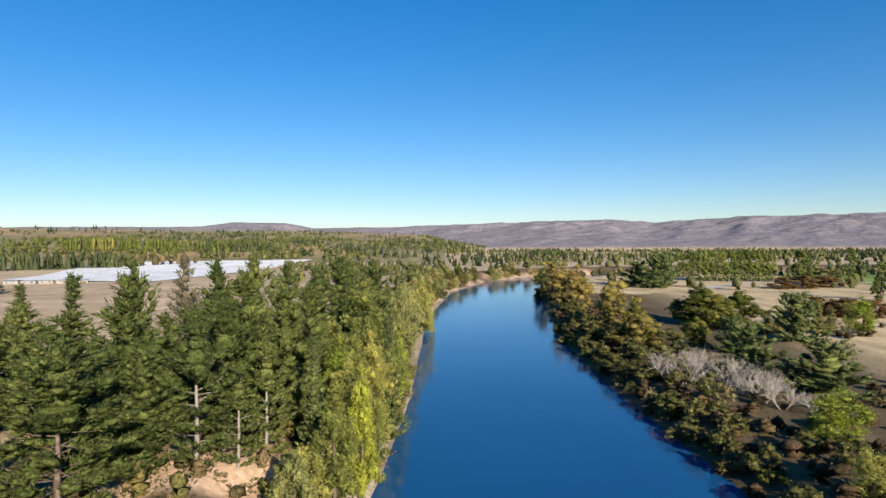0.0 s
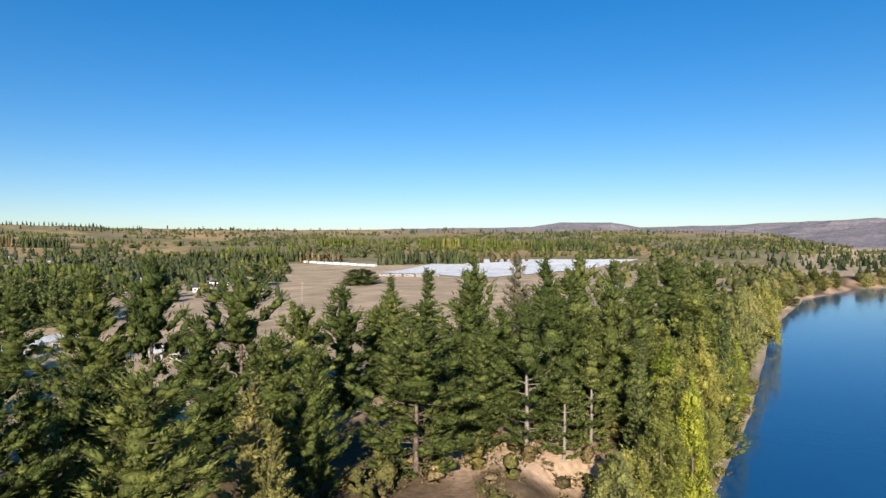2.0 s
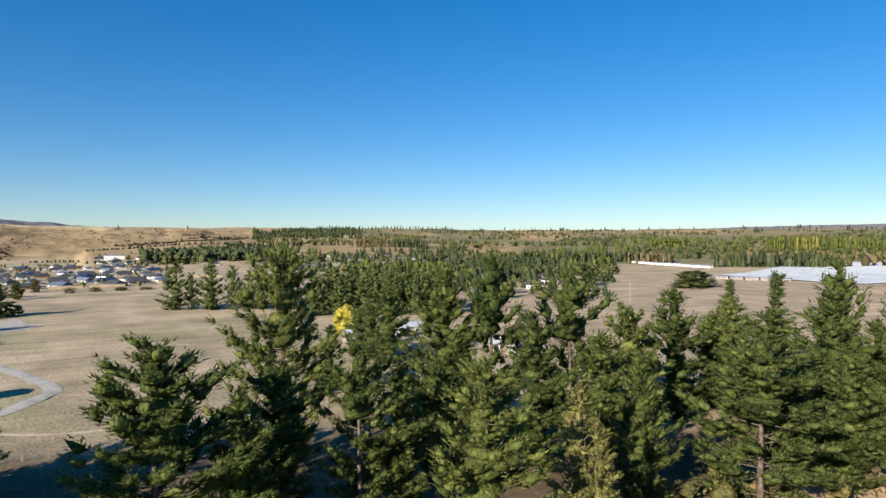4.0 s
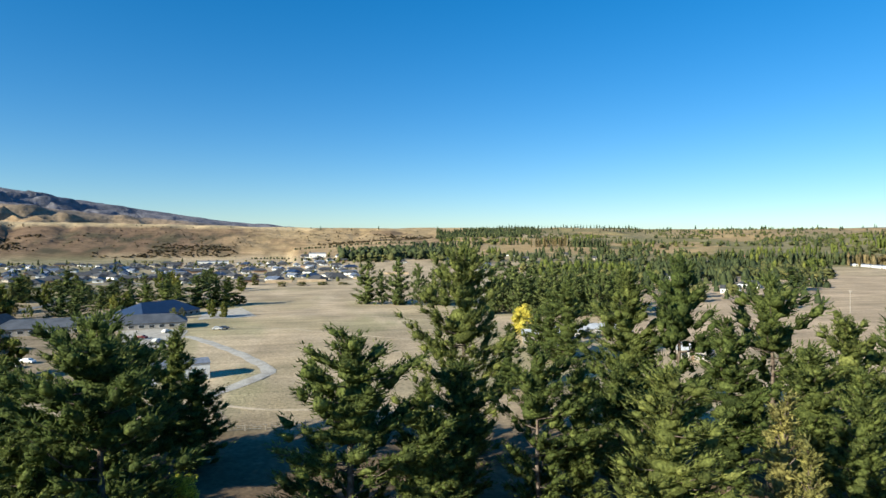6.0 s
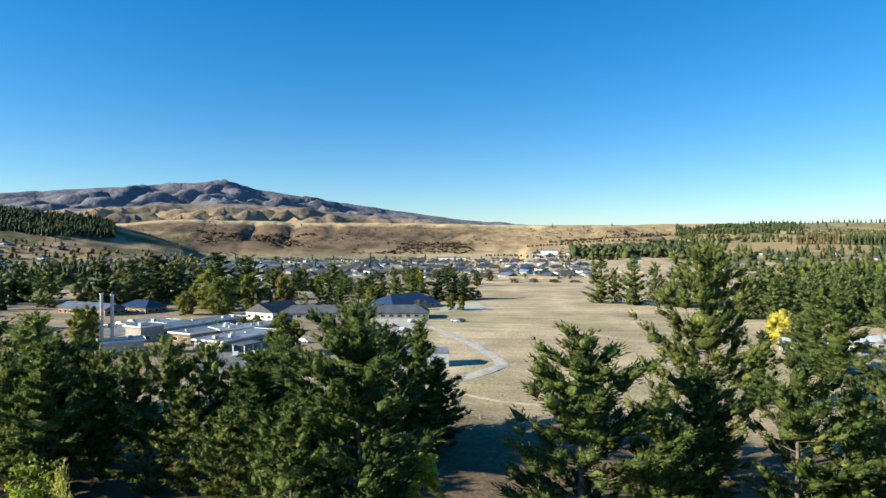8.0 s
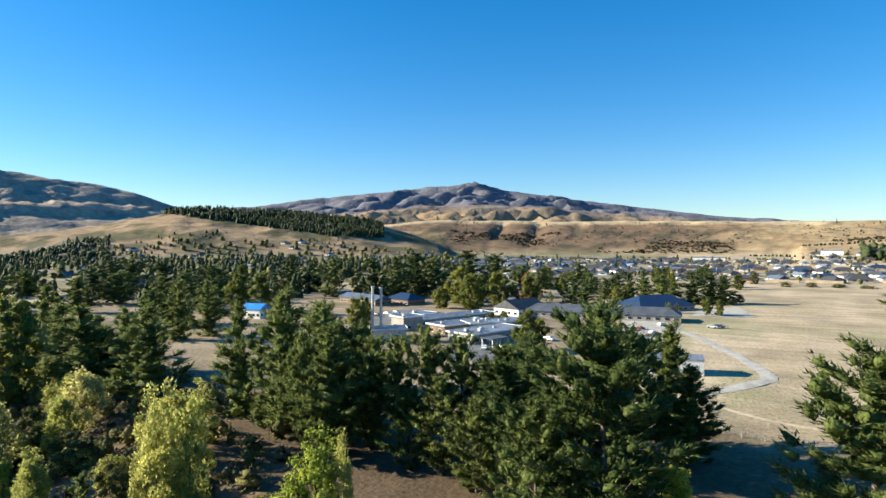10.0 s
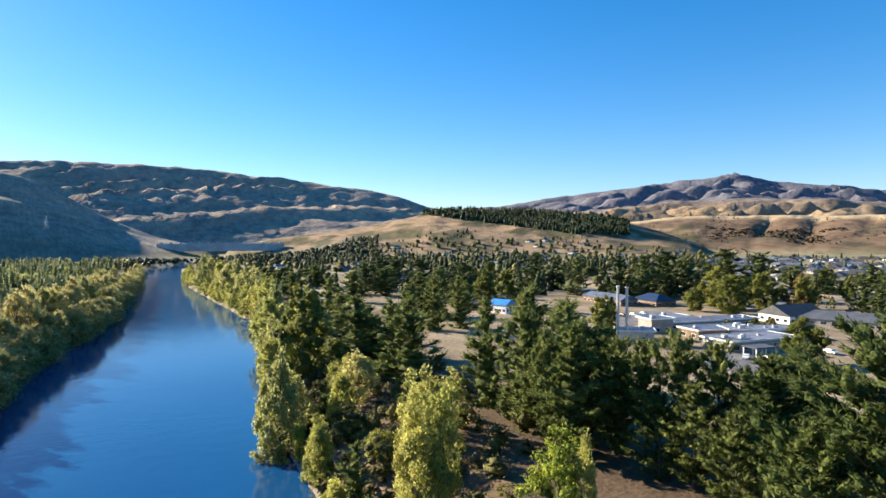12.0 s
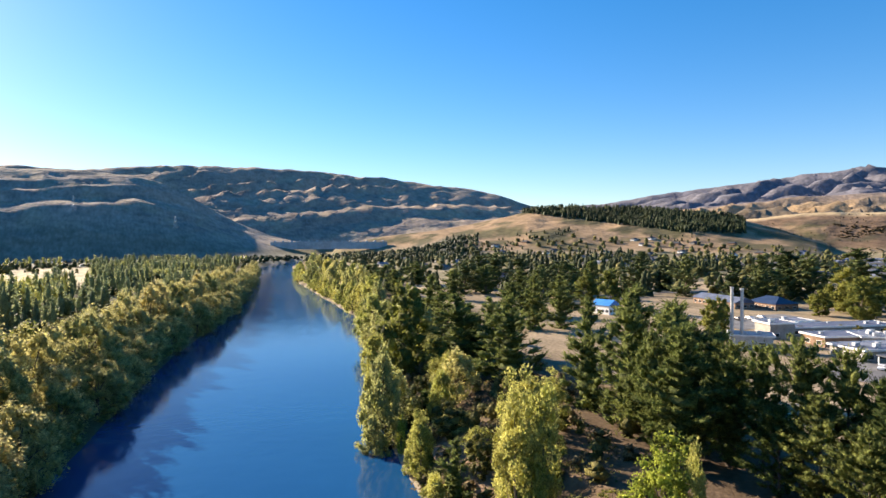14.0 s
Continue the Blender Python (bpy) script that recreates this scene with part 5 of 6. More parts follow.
wood("woodland", np.concatenate([scatter(230, 76.4, 86, 1120, 1330, 17, 15, 175, None, (120, 0.42)), scatter(120, 55, 77, 930, 1120, 9, 10, 176), belt([polar(72, 900), polar(64, 905), polar(55, 915)], 5, 4.5, 7, 276, 1, 1.0)]), "round", WOODS, "dark trees under the foot of the scarp", 12, 1.2, 177)
wood("woodland", scatter(150, 74, 88, 1080, 1350, 12, 13, 178, None, (120, 0.45)), "round", FARWILLOW, "olive trees under the foot of the scarp", 12, 1.2, 179)
# trees round the houses west of the paddock
wood("woodland", scatter(230, 44, 68, 420, 1050, 13, 8, 171, None, (120, 0.4)), "cone", WOODS, "dark conifers round the scattered houses", 14, 1.2, 172)
wood("woodland", scatter(260, 44, 70, 420, 1050, 9, 9, 173, None, (100, 0.42)), "round", FARWILLOW, "olive and yellow trees round the scattered houses", 14, 1.2, 174)
# skyline trees
wood("woodland", np.concatenate([scatter(150, 2, 72, 2350, 2650, 13, 8, 71), [(*polar(az, 2130), h, w) for az, h, w in ((87.7, 13, 7), (82.4, 12, 8), (84.9, 5, 5), (95.5, 6, 5), (78.8, 7, 7), (103, 5, 5), (76.4, 8, 8))], belt([polar(59, 2400), polar(62, 2450)], 14, 15, 9, 72), belt([polar(56, 2500), polar(62, 2540), polar(73, 2540)], 13, 15, 8, 73)]), "cone", WOODS, "scattered dark conifers along the skyline", 12, 1.2, 74)
# across the river to the east
wood("woodland", scatter(1500, -44, 2, 600, 2700, 11, 10, 75, None, (180, 0.43)), "round", FARWILLOW, "scattered trees over the plain across the river", 9, 1.2, 76)
wood("woodland", scatter(1300, -44, 2, 850, 2900, 14, 9, 77, None, (260, 0.45)), "cone", WOODS, "dark conifer belts over the plain", 9, 1.2, 78)
wood("shrubland", np.concatenate([scatter(200, -46, -8, 120, 420, 2.4, 4.5, 79, None, (60, 0.5)), [(x, y, h, 5.0) for d0 in (5, 10, 17, 27) for x, y in edge_points(70, 420, 7, d0, False, 4, rs) for h in [rs.uniform(1.5, 4)]]]), "round", FARBROWN, "low dark scrub over the stony flat", 15, 1.2, 80)
wood("shrubland", [(x, y, rs.uniform(1.8, 5.2), rs.uniform(4, 7)) for x, y in LOW[::2]], "round", OLIVE, "olive undergrowth on the river bank", 54, 1.6, 98, 0.62)
wood("shrubland", [(x, y, rs.uniform(1, 3.4), rs.uniform(3.5, 6)) for x, y in LOW[1::2]], "round", FARSTRAW, "dry straw-coloured undergrowth on the river bank", 54, 1.6, 99, 0.62)
def in_planting(x, y):
    az = bearing(x, y)
    return ground_z(x, y) > EYE + math.tan(radians(np.interp(az, [126, 131, 135, 140, 143, 147.5], [0.35, 0.5, 1.1, 1.7, 2.2, 2.7]))) * math.hypot(x, y)


# the plantation on the hill
wood("plantation", np.concatenate([scatter(2700, 126, 147.5, 1300, 1880, 15, 9, 81, in_planting), scatter(130, 130, 152, 1300, 1560, 7, 8, 82, None, (120, 0.52)), scatter(420, 149, 158, 1280, 1620, 8, 9, 182, None, (160, 0.42))]), "cone", WOODS, "dense dark pine plantation on the hillside", 10, 1.2, 83)
wood("woodland", np.concatenate([belt([polar(77, 1640), polar(86, 1700), polar(94, 1720)], 8, 6, 7, 301), scatter(80, 73, 79.5, 1300, 1620, 12, 11, 302), belt([polar(84, 1120), polar(92, 1240)], 12, 6, 7, 303)]), "round", WOODS, "dark trees in a line under the scarp", 10, 1.2, 304)
# scrub on the scarp
wood("shrubland", np.concatenate([scatter(420, 78, 128, 1830, 2150, 3, 5, 84, None, (110, 0.52)), scatter(900, 95, 122, 1790, 2000, 2.4, 9, 184, None, (150, 0.5)), scatter(260, 77, 88, 1800, 2050, 3.5, 9, 284, None, (110, 0.5))]), "round", FARBROWN, "dark scrub bushes over the dry scarp", 5, 1.2, 85)
# trees of the town
wood("woodland", np.concatenate([scatter(460, 122, 161, 420, 1300, 14, 10, 86, None, (90, 0.47)), scatter(120, 96, 124, 640, 1500, 9, 6, 87)]), "cone", WOODS, "dark conifers between the houses of the town", 20, 1.2, 88)
wood("woodland", np.concatenate([scatter(750, 118, 161, 420, 1450, 9, 11, 89), scatter(450, 84, 124, 640, 1500, 4.5, 5, 90)]), "round", FARWILLOW, "olive and yellow garden trees in the town", 18, 1.2, 91)
# behind the willows across the river
def BACK(x, y):
    """Behind the willows, clear of the open field among the woods."""
    return river_side(np.array([x]), np.array([y]))[0][0] > 34 and not (182.2 < bearing(x, y) < 188.6 and 640 < math.hypot(x, y) < 1150)


wood("woodland", scatter(1050, 164, 197, 360, 1150, 18, 9.5, 92, BACK, (110, 0.44)), "cone", YOUNGFIR, "grey-green young conifers behind the riverside willows", 60, 1.1, 93, 0.72)
wood("woodland", np.concatenate([scatter(190, 166, 195, 420, 1250, 15, 6, 94, BACK, (170, 0.55)), scatter(150, 184, 194, 430, 640, 15, 6, 194, BACK)]), "column", WILLOW, "yellow-green poplars between dark conifers", 60, 1.0, 95, 0.62)
wood("shrubland", [(x, y, rs.uniform(2, 6), rs.uniform(5, 9)) for d0 in (26, 33, 41, 50, 60, 72) for x, y in edge_points(-620, -60, 7, d0, False, 5, rs)], "round", OLIVE, "dark olive scrub behind the riverside willows", 30, 1.2, 191, 0.7)
wood("woodland", scatter(450, 162, 197, 400, 1200, 9, 10, 192, BACK, (120, 0.45)), "round", FARWILLOW, "olive trees between dark conifers", 50, 1.0, 193, 0.75)
wood("woodland", np.concatenate([scatter(160, 150, 198, 1120, 1240, 8, 10, 196), scatter(420, 150, 172, 1150, 1470, 9, 10, 296), scatter(160, 163, 171.5, 1230, 1480, 7, 11, 297)]), "round", WOODS, "dark woods at the foot of the hills", 8, 1.2, 96)
wood("woodland", scatter(200, 160, 192, 950, 1240, 10, 9, 96), "round", FARWILLOW, "mixed trees at the foot of the hills", 15, 1.2, 97)

def boulders(name, rows, material, label, seed=8):
    """Loose stones along the water, half sunk, in one mesh."""
    rs = np.random.default_rng(seed)
    bv, bf = BALLS[1]
    vs, fs = [], []
    for k, (x, y) in enumerate(rows):
        r = rs.uniform(0.16, 0.55) * (1.6 if k % 9 == 0 else 1)
        v = bv * rs.uniform(0.65, 1.25, (len(bv), 1)) * r * np.array([rs.uniform(0.8, 1.5), rs.uniform(0.8, 1.5), rs.uniform(0.5, 0.8)])
        vs.append(v + np.array([x, y, max(ground_z(x, y), 0.0) + 0.12 * r]))
        fs.append(bf + len(bv) * k)
    return tagged(new(name, mesh_of(name, np.concatenate(vs), np.concatenate(fs), material)), label, "stones", kind="stuff")


STONE = leafy("grey_stone", (0.16, 0.15, 0.14), (0.3, 0.28, 0.26), (0.45, 0.42, 0.38), 0.0, 0.7)
boulders("boulders", [p for d0 in (0.8, 1.6, 2.6, 3.8) for p in (*edge_points(-175, -62, 0.9, d0, True, 0.8, rs), *edge_points(58, 150, 1.5, d0, True, 0.8, rs))], STONE, "loose grey stones along the water's edge")

# ---- buildings ----
def part(name, bm, material, parent, label=""):
    me = bpy.data.meshes.new(name)
    bm.to_mesh(me)
    bm.free()
    me.materials.append(material)
    o = new(name, me)
    o.parent = parent
    return tagged(o, label) if label else o


def box(bm, x0, y0, z0, x1, y1, z1):
    v = [bm.verts.new(p) for p in ((x0, y0, z0), (x1, y0, z0), (x1, y1, z0), (x0, y1, z0), (x0, y0, z1), (x1, y0, z1), (x1, y1, z1), (x0, y1, z1))]
    for f in ((3, 2, 1, 0), (4, 5, 6, 7), (0, 1, 5, 4), (1, 2, 6, 5), (2, 3, 7, 6), (3, 0, 4, 7)):
        bm.faces.new([v[i] for i in f])


def prism(bm, l, w, z0, rise, hip=0.0, eave=0.5, thick=0.18):
    """A pitched roof with thickness: ridge along x, hips of that length at both ends."""
    a, c = l / 2 + eave, w / 2 + eave
    low = [(-a, -c), (a, -c), (a, c), (-a, c)]
    vs = [bm.verts.new((x, y, z0)) for x, y in low] + [bm.verts.new((x, y, z0 + thick)) for x, y in low]
    r0, r1 = bm.verts.new((-a + hip, 0, z0 + thick + rise)), bm.verts.new((a - hip, 0, z0 + thick + rise))
    bm.faces.new([vs[i] for i in (3, 2, 1, 0)])
    for i in range(4):
        bm.faces.new([vs[i], vs[(i + 1) % 4], vs[4 + (i + 1) % 4], vs[4 + i]])
    bm.faces.new([vs[4], vs[5], r1, r0])
    bm.faces.new([vs[6], vs[7], r0, r1])
    bm.faces.new([vs[5], vs[6], r1])
    bm.faces.new([vs[7], vs[4], r0])


def windows(parent, l, w, z0, z1, every, framed=True):
    """Windows in all four walls, each a frame that holds its pane."""
    for axis, ln, off in (("x", l, w / 2), ("y", w, l / 2)):
        n = max(int(ln / every), 1)
        for k in range(n):
            c0 = -ln / 2 + ln * (k + 0.5) / n
            for s in (-1, 1):
                bm = bmesh.new()
                hw = min(every * 0.28, 1.1)
                for nm, grow, deep in (("window", 0.1, 0.05), ("pane", 0.0, 0.07)) if framed else (("window", 0.0, 0.06),):
                    if axis == "x":
                        box(bm, c0 - hw - grow, s * off - deep, z0 - grow, c0 + hw + grow, s * off + deep, z1 + grow)
                    else:
                        box(bm, s * off - deep, c0 - hw - grow, z0 - grow, s * off + deep, c0 + hw + grow, z1 + grow)
                    held = part(nm, bm, WHITE if grow else GLASS, held if nm == "pane" else parent)
                    bm = bmesh.new()
                bm.free()


def house(l, w, wall_h, rise, hip, wall, roof, label, category="house", name="house", every=3.5, eave=0.5, framed=True):
    top = new(name)
    bm = bmesh.new()
    box(bm, -l / 2, -w / 2, -1.0, l / 2, w / 2, wall_h)
    if not hip:
        for s in (-1, 1):
            x = s * (l / 2 - 0.01)
            v = [bm.verts.new(p) for p in ((x, -w / 2, wall_h), (x, w / 2, wall_h), (x, 0, wall_h + rise * 0.93))]
            bm.faces.new(v)
    part("wall", bm, wall, top)
    bm = bmesh.new()
    prism(bm, l, w, wall_h - 0.05, rise, hip, eave)
    part("roof", bm, roof, top)
    windows(top, l, w, 0.9, 2.1, every, framed)
    bm = bmesh.new()
    box(bm, -0.5, -w / 2 - 0.09, 0, 0.5, -w / 2 + 0.09, 2.05)
    part("door", bm, BRICK, top)
    return tagged(top, label, category)


def flat_block(l, w, h, wall, roof, label, every=4.0, vents=0, seed=0, name="hospital_wing", category="building"):
    """A flat-roofed wing: walls, an overhanging roof slab with a fascia, windows, roof vents."""
    rs = np.random.default_rng(seed)
    top = new(name)
    bm = bmesh.new()
    box(bm, -l / 2, -w / 2, -1, l / 2, w / 2, h)
    part("wall", bm, wall, top)
    bm = bmesh.new()
    box(bm, -l / 2 - 0.6, -w / 2 - 0.6, h, l / 2 + 0.6, w / 2 + 0.6, h + 0.12)
    part("roof", bm, roof, top)
    for s in (-1, 1):
        bm = bmesh.new()
        box(bm, -l / 2 - 0.75, s * (w / 2 + 0.68) - 0.07, h - 0.3, l / 2 + 0.75, s * (w / 2 + 0.68) + 0.07, h + 0.3)
        part("fascia", bm, WHITE, top)
        bm = bmesh.new()
        box(bm, s * (l / 2 + 0.68) - 0.07, -w / 2 - 0.6, h - 0.3, s * (l / 2 + 0.68) + 0.07, w / 2 + 0.6, h + 0.3)
        part("fascia", bm, WHITE, top)
    windows(top, l, w, 1.0, 2.3, every)
    for k in range(vents):
        x, y, s = rs.uniform(-l / 2 + 2, l / 2 - 2), rs.uniform(-w / 2 + 1.5, w / 2 - 1.5), rs.uniform(0.4, 1.1)
        bm = bmesh.new()
        box(bm, x - s, y - s * 0.7, h + 0.12, x + s, y + s * 0.7, h + 0.12 + s * 1.1)
        part("roof_vent", bm, STEEL, top)
    return tagged(top, label, category)


def put(ob, x, y, rot, z=None):
    ob.matrix_basis = Matrix.Translation((x, y, ground_z(x, y) if z is None else z)) @ Matrix.Rotation(radians(rot), 4, "Z")
    TAKEN.append((x, y, 8))
    return ob


def between(a, c):
    """The middle, length and turn of a thing that spans two places."""
    return (a[0] + c[0]) / 2, (a[1] + c[1]) / 2, math.degrees(math.atan2(c[1] - a[1], c[0] - a[0]))


# the hospital
put(flat_block(46, 11, 3.6, CREAM, GREYROOF, "long low hospital wing with a flat grey roof", 4, 4, 1), -250, -142.5, 160.5)
put(flat_block(30, 13, 3.8, CREAM, PALEROOF, "low hospital wing with a pale flat roof", 4, 5, 2), -213, -105, 163)
put(flat_block(28, 10, 3.6, CREAM, PALEROOF, "narrow hospital wing with a pale flat roof", 4, 4, 6), -238, -113, 140)
put(flat_block(10, 9, 6.0, CREAM, GREYROOF, "small two-storey cream hospital block", 4, 1, 3), -218, -146, 160)
put(flat_block(26, 11, 4.0, BRICK, GREYROOF, "brown-walled hospital wing with a grey roof", 4, 3, 4), -227, -125, 160)
put(flat_block(20, 8, 4.0, WHITE, PALEROOF, "white hospital block with a pale flat roof", 4, 1, 7), -242, -158, 165)
put(flat_block(13, 9, 4.6, STEEL, NAVYROOF, "boiler house clad in grey sheet metal", 5, 2, 5, "boiler_house"), -193, -138, 130)
put(house(22, 17, 3.6, 4.2, 0, WHITE, DARKROOF, "white gabled hall with a dark iron roof", "building", "hall"), -296, -127, 161.5)
put(house(74, 16, 2.9, 3.2, 6, CREAM, SLATEROOF, "long hospital wing with a dark slate hipped roof", "building", "hospital_wing", 4), -300.5, -86, 100)
put(house(36, 22, 2.8, 5.4, 8, CREAM, NAVYROOF, "hospital block with a steep navy hipped roof", "building", "hospital_wing", 4), -353, -71, 141)


def porch(x, y, rot):
    """An entrance canopy on posts."""
    top = new("entrance_canopy")
    bm = bmesh.new()
    box(bm, -4.5, -3, 3.0, 4.5, 3, 3.35)
    part("roof", bm, SLATEROOF, top)
    for sx in (-4, 0, 4):
        for sy in (-2.5, 2.5):
            bm = bmesh.new()
            box(bm, sx - 0.15, sy - 0.15, -0.5, sx + 0.15, sy + 0.15, 3.0)
            part("post", bm, WHITE, top)
    put(tagged(top, "flat entrance canopy on white posts", "canopy"), x, y, rot)


porch(-199.5, -95.5, 163)
put(house(36, 12, 3.4, 2.6, 0, BRICK, GREYROOF, "brown building with a low grey roof", "building", "clinic", 4), -300, -232, 75)
put(house(20, 14, 3.4, 3.4, 6, BRICK, NAVYROOF, "brown building with a dark blue hipped roof", "building", "clinic", 4), -312, -210, 75)
put(house(46, 14, 3.6, 2.6, 0, CREAM, GREYROOF, "long school block with a grey roof", "building", "school_block", 4), -297, -484, 178)
put(house(10.5, 8, 4.2, 2.6, 0, WHITE, BLUEROOF, "white weatherboard house with a bright blue roof", "house", "blue_roofed_house", 2.6), -216, -235, 100)
put(house(16, 8, 4.6, 0.9, 0, WHITE, PALEROOF, "white metal shed with a pale low roof", "shed", "shed", 5, 0.2), -187, -32.5, 106)
for l, w, x, y, rot in ((15, 9, -224, 94, 70), (13, 9, -232, 110, 50), (15, 10, -239, 127, 75), (10, 8, -180, 131, 40)):
    put(house(l, w, 2.9, 1.7, 0, CREAM, LIGHTROOF, "low house with a weathered white roof among pines", "house", "pale_house"), x, y, rot)
put(house(14, 9, 3.2, 2.8, 0, WHITE, DARKROOF, "white gabled house with a dark roof", "house", "gabled_house"), -416, 334, 45)
for x, y, r in ((-623, 384, 20), (-606, 396, 60), (-588, 405, 20), (-470, 398, 30)):
    put(house(18, 11, 3.0, 3.2, 4, WHITE, DARKROOF, "white house with a charcoal hipped roof", "house", "dark_roofed_house"), x, y, r)
put(house(30, 14, 5, 2.5, 0, CREAM, REDROOF, "large barn with a terracotta roof", "barn", "barn"), *polar(50.5, 1190), 35)


def stack(x, y, tall, rad):
    """A boiler flue: a steel pipe with collars and a cap, on a base."""
    top = new("chimney")
    for nm, z0, z1, r in (("base", -1, 1.2, rad * 1.6), ("flue", 1.2, tall, rad), ("collar", tall * 0.55, tall * 0.57, rad * 1.2), ("cap", tall, tall + 0.5, rad * 1.25)):
        bm = bmesh.new()
        bmesh.ops.create_cone(bm, cap_ends=True, segments=16, radius1=r, radius2=r * (0.92 if nm == "flue" else 1), depth=z1 - z0, matrix=Matrix.Translation((0, 0, (z0 + z1) / 2)))
        part(nm, bm, STEEL, top)
    put(tagged(top, "tall round steel flue beside the boiler house", "chimney", "boiler flues"), x, y, 0)


stack(-186.5, -140.5, 20.5, 0.55)
stack(-188.2, -137.9, 20.0, 0.55)

# the suburb under the scarp, and the town
PROTO_HOUSES = [house(l, w, 2.5, r, h, wl, rf, lab, "house", "house", 9.5, 0.8, False) for l, w, r, h, wl, rf, lab in (
    (20, 12, 3.4, 5, CREAM, DARKROOF, "beige suburban house with a charcoal hipped roof"), (18, 11, 3.0, 4, WHITE, DARKROOF, "white suburban house with a charcoal hipped roof"),
    (19, 10, 3.0, 0, WHITE, GREYROOF, "white suburban house with a blue-tinted grey gabled roof"), (17, 11, 2.8, 4, BRICK, DARKROOF, "brown suburban house with a charcoal roof"),
    (21, 12, 3.2, 5, CREAM, NAVYROOF, "cream suburban house with a dark blue roof"), (16, 10, 2.6, 0, WHITE, PALEROOF, "white suburban house with a pale roof"))]
hr = np.random.default_rng(77)


def suburb(count, az0, az1, r0, r1, group, gap=24):
    made = []
    for _ in range(count * 40):
        if len(made) >= count:
            break
        az, r = hr.uniform(az0, az1), hr.uniform(r0, r1)
        x, y = polar(az, r)
        x, y = round(x / 30) * 30 + hr.uniform(-5, 5), round(y / 22) * 22 + hr.uniform(-4, 4)
        if any(math.hypot(x - a, y - c) < gap for a, c in made) or not clear(x, y, 12):
            continue
        made.append((x, y))
        p = PROTO_HOUSES[int(hr.choice(6, p=(0.26, 0.24, 0.14, 0.16, 0.06, 0.14)))]
        tagged(copy_thing(p, Matrix.Translation((x, y, ground_z(x, y))) @ Matrix.Rotation(radians(float(hr.choice([8, 98, 38, 188]))), 4, "Z")), group=group)


suburb(250, 85, 120, 640, 1330, "houses of the suburb", 19)
suburb(85, 114, 148, 800, 1450, "houses of the town")
suburb(12, 150, 162, 700, 1300, "houses of the town")
suburb(10, 62, 80, 900, 1300, "houses by the foothills", 60)
suburb(8, 174, 186, 1100, 1500, "houses across the river", 60)
for p in PROTO_HOUSES:
    for o in (*p.children_recursive, p):
        bpy.data.objects.remove(o)
for az, r, l, w, h in ((88.0, 1290, 34, 22, 8), (85.0, 1330, 40, 20, 6), (97.0, 1330, 60, 18, 5)):
    put(house(l, w, h, 1.5, 0, WHITE, PALEROOF, "large white warehouse with a pale roof", "warehouse", "warehouse", 8), *polar(az, r), az)
for k in range(9):
    x, y = -735 + 19 * k, 806 - 2 * k
    put(house(15, 7, 3.2, 1.0, 0, WHITE, PALEROOF, "white packing shed beside the crop covers", "shed", "packing_shed", 6, 0.2), x, y, -5)
for k in range(5):
    put(house(12, 6, 2.8, 0.7, 0, CREAM, PALEROOF, "low pale shed at the edge of the paddock", "shed", "low_shed", 6, 0.2), -418 + 14 * k, 592 + 5 * k, 22)


# ---- ground features ----
def strip(name, pts, wide, material, label, category, lift=0.08, kind="structure"):
    """A way laid on the land along a line of places."""
    pts = [Vector((*p, 0)) for p in pts]
    fine = []
    for k in range(len(pts) - 1):
        p0, p1, p2, p3 = pts[max(k - 1, 0)], pts[k], pts[k + 1], pts[min(k + 2, len(pts) - 1)]
        n = max(int((p2 - p1).length / 4), 2)
        for i in range(n):
            u = i / n
            fine.append(0.5 * ((2 * p1) + (p2 - p0) * u + (2 * p0 - 5 * p1 + 4 * p2 - p3) * u * u + (3 * p1 - p0 - 3 * p2 + p3) * u ** 3))
    fine.append(pts[-1])
    v, f = [], []
    for k, p in enumerate(fine):
        way = (fine[min(k + 1, len(fine) - 1)] - fine[max(k - 1, 0)]).normalized()
        n = Vector((-way.y, way.x, 0)) * wide / 2 * (1 + 0.12 * math.sin(k * 1.7))
        row = [p - n, p - n * 0.4, p + n * 0.4, p + n]
        v += [(q.x, q.y, ground_z(q.x, q.y) + lift + (0.06 if 0 < i < 3 else 0)) for i, q in enumerate(row)]
        if k:
            b0 = 4 * (k - 1)
            f += [(b0 + i, b0 + i + 1, b0 + i + 5, b0 + i + 4) for i in range(3)]
    return tagged(new(name, mesh_of(name, v, f, material, True)), label, category, kind=kind)


def patch(name, corners, material, label, category, lift=0.1, n=14):
    """A four-cornered surface laid on the land."""
    a, c, d, e = (Vector(p) for p in corners)
    v, f = [], []
    for i in range(n + 1):
        for j in range(n + 1):
            u, w = i / n, j / n
            p = (a * (1 - u) + c * u) * (1 - w) + (e * (1 - u) + d * u) * w
            v.append((p.x, p.y, ground_z(p.x, p.y) + lift))
            if i and j:
                k = i * (n + 1) + j
                f.append((k - n - 2, k - 1, k, k - n - 1))
    return tagged(new(name, mesh_of(name, v, f, material, True)), label, category, kind="structure")


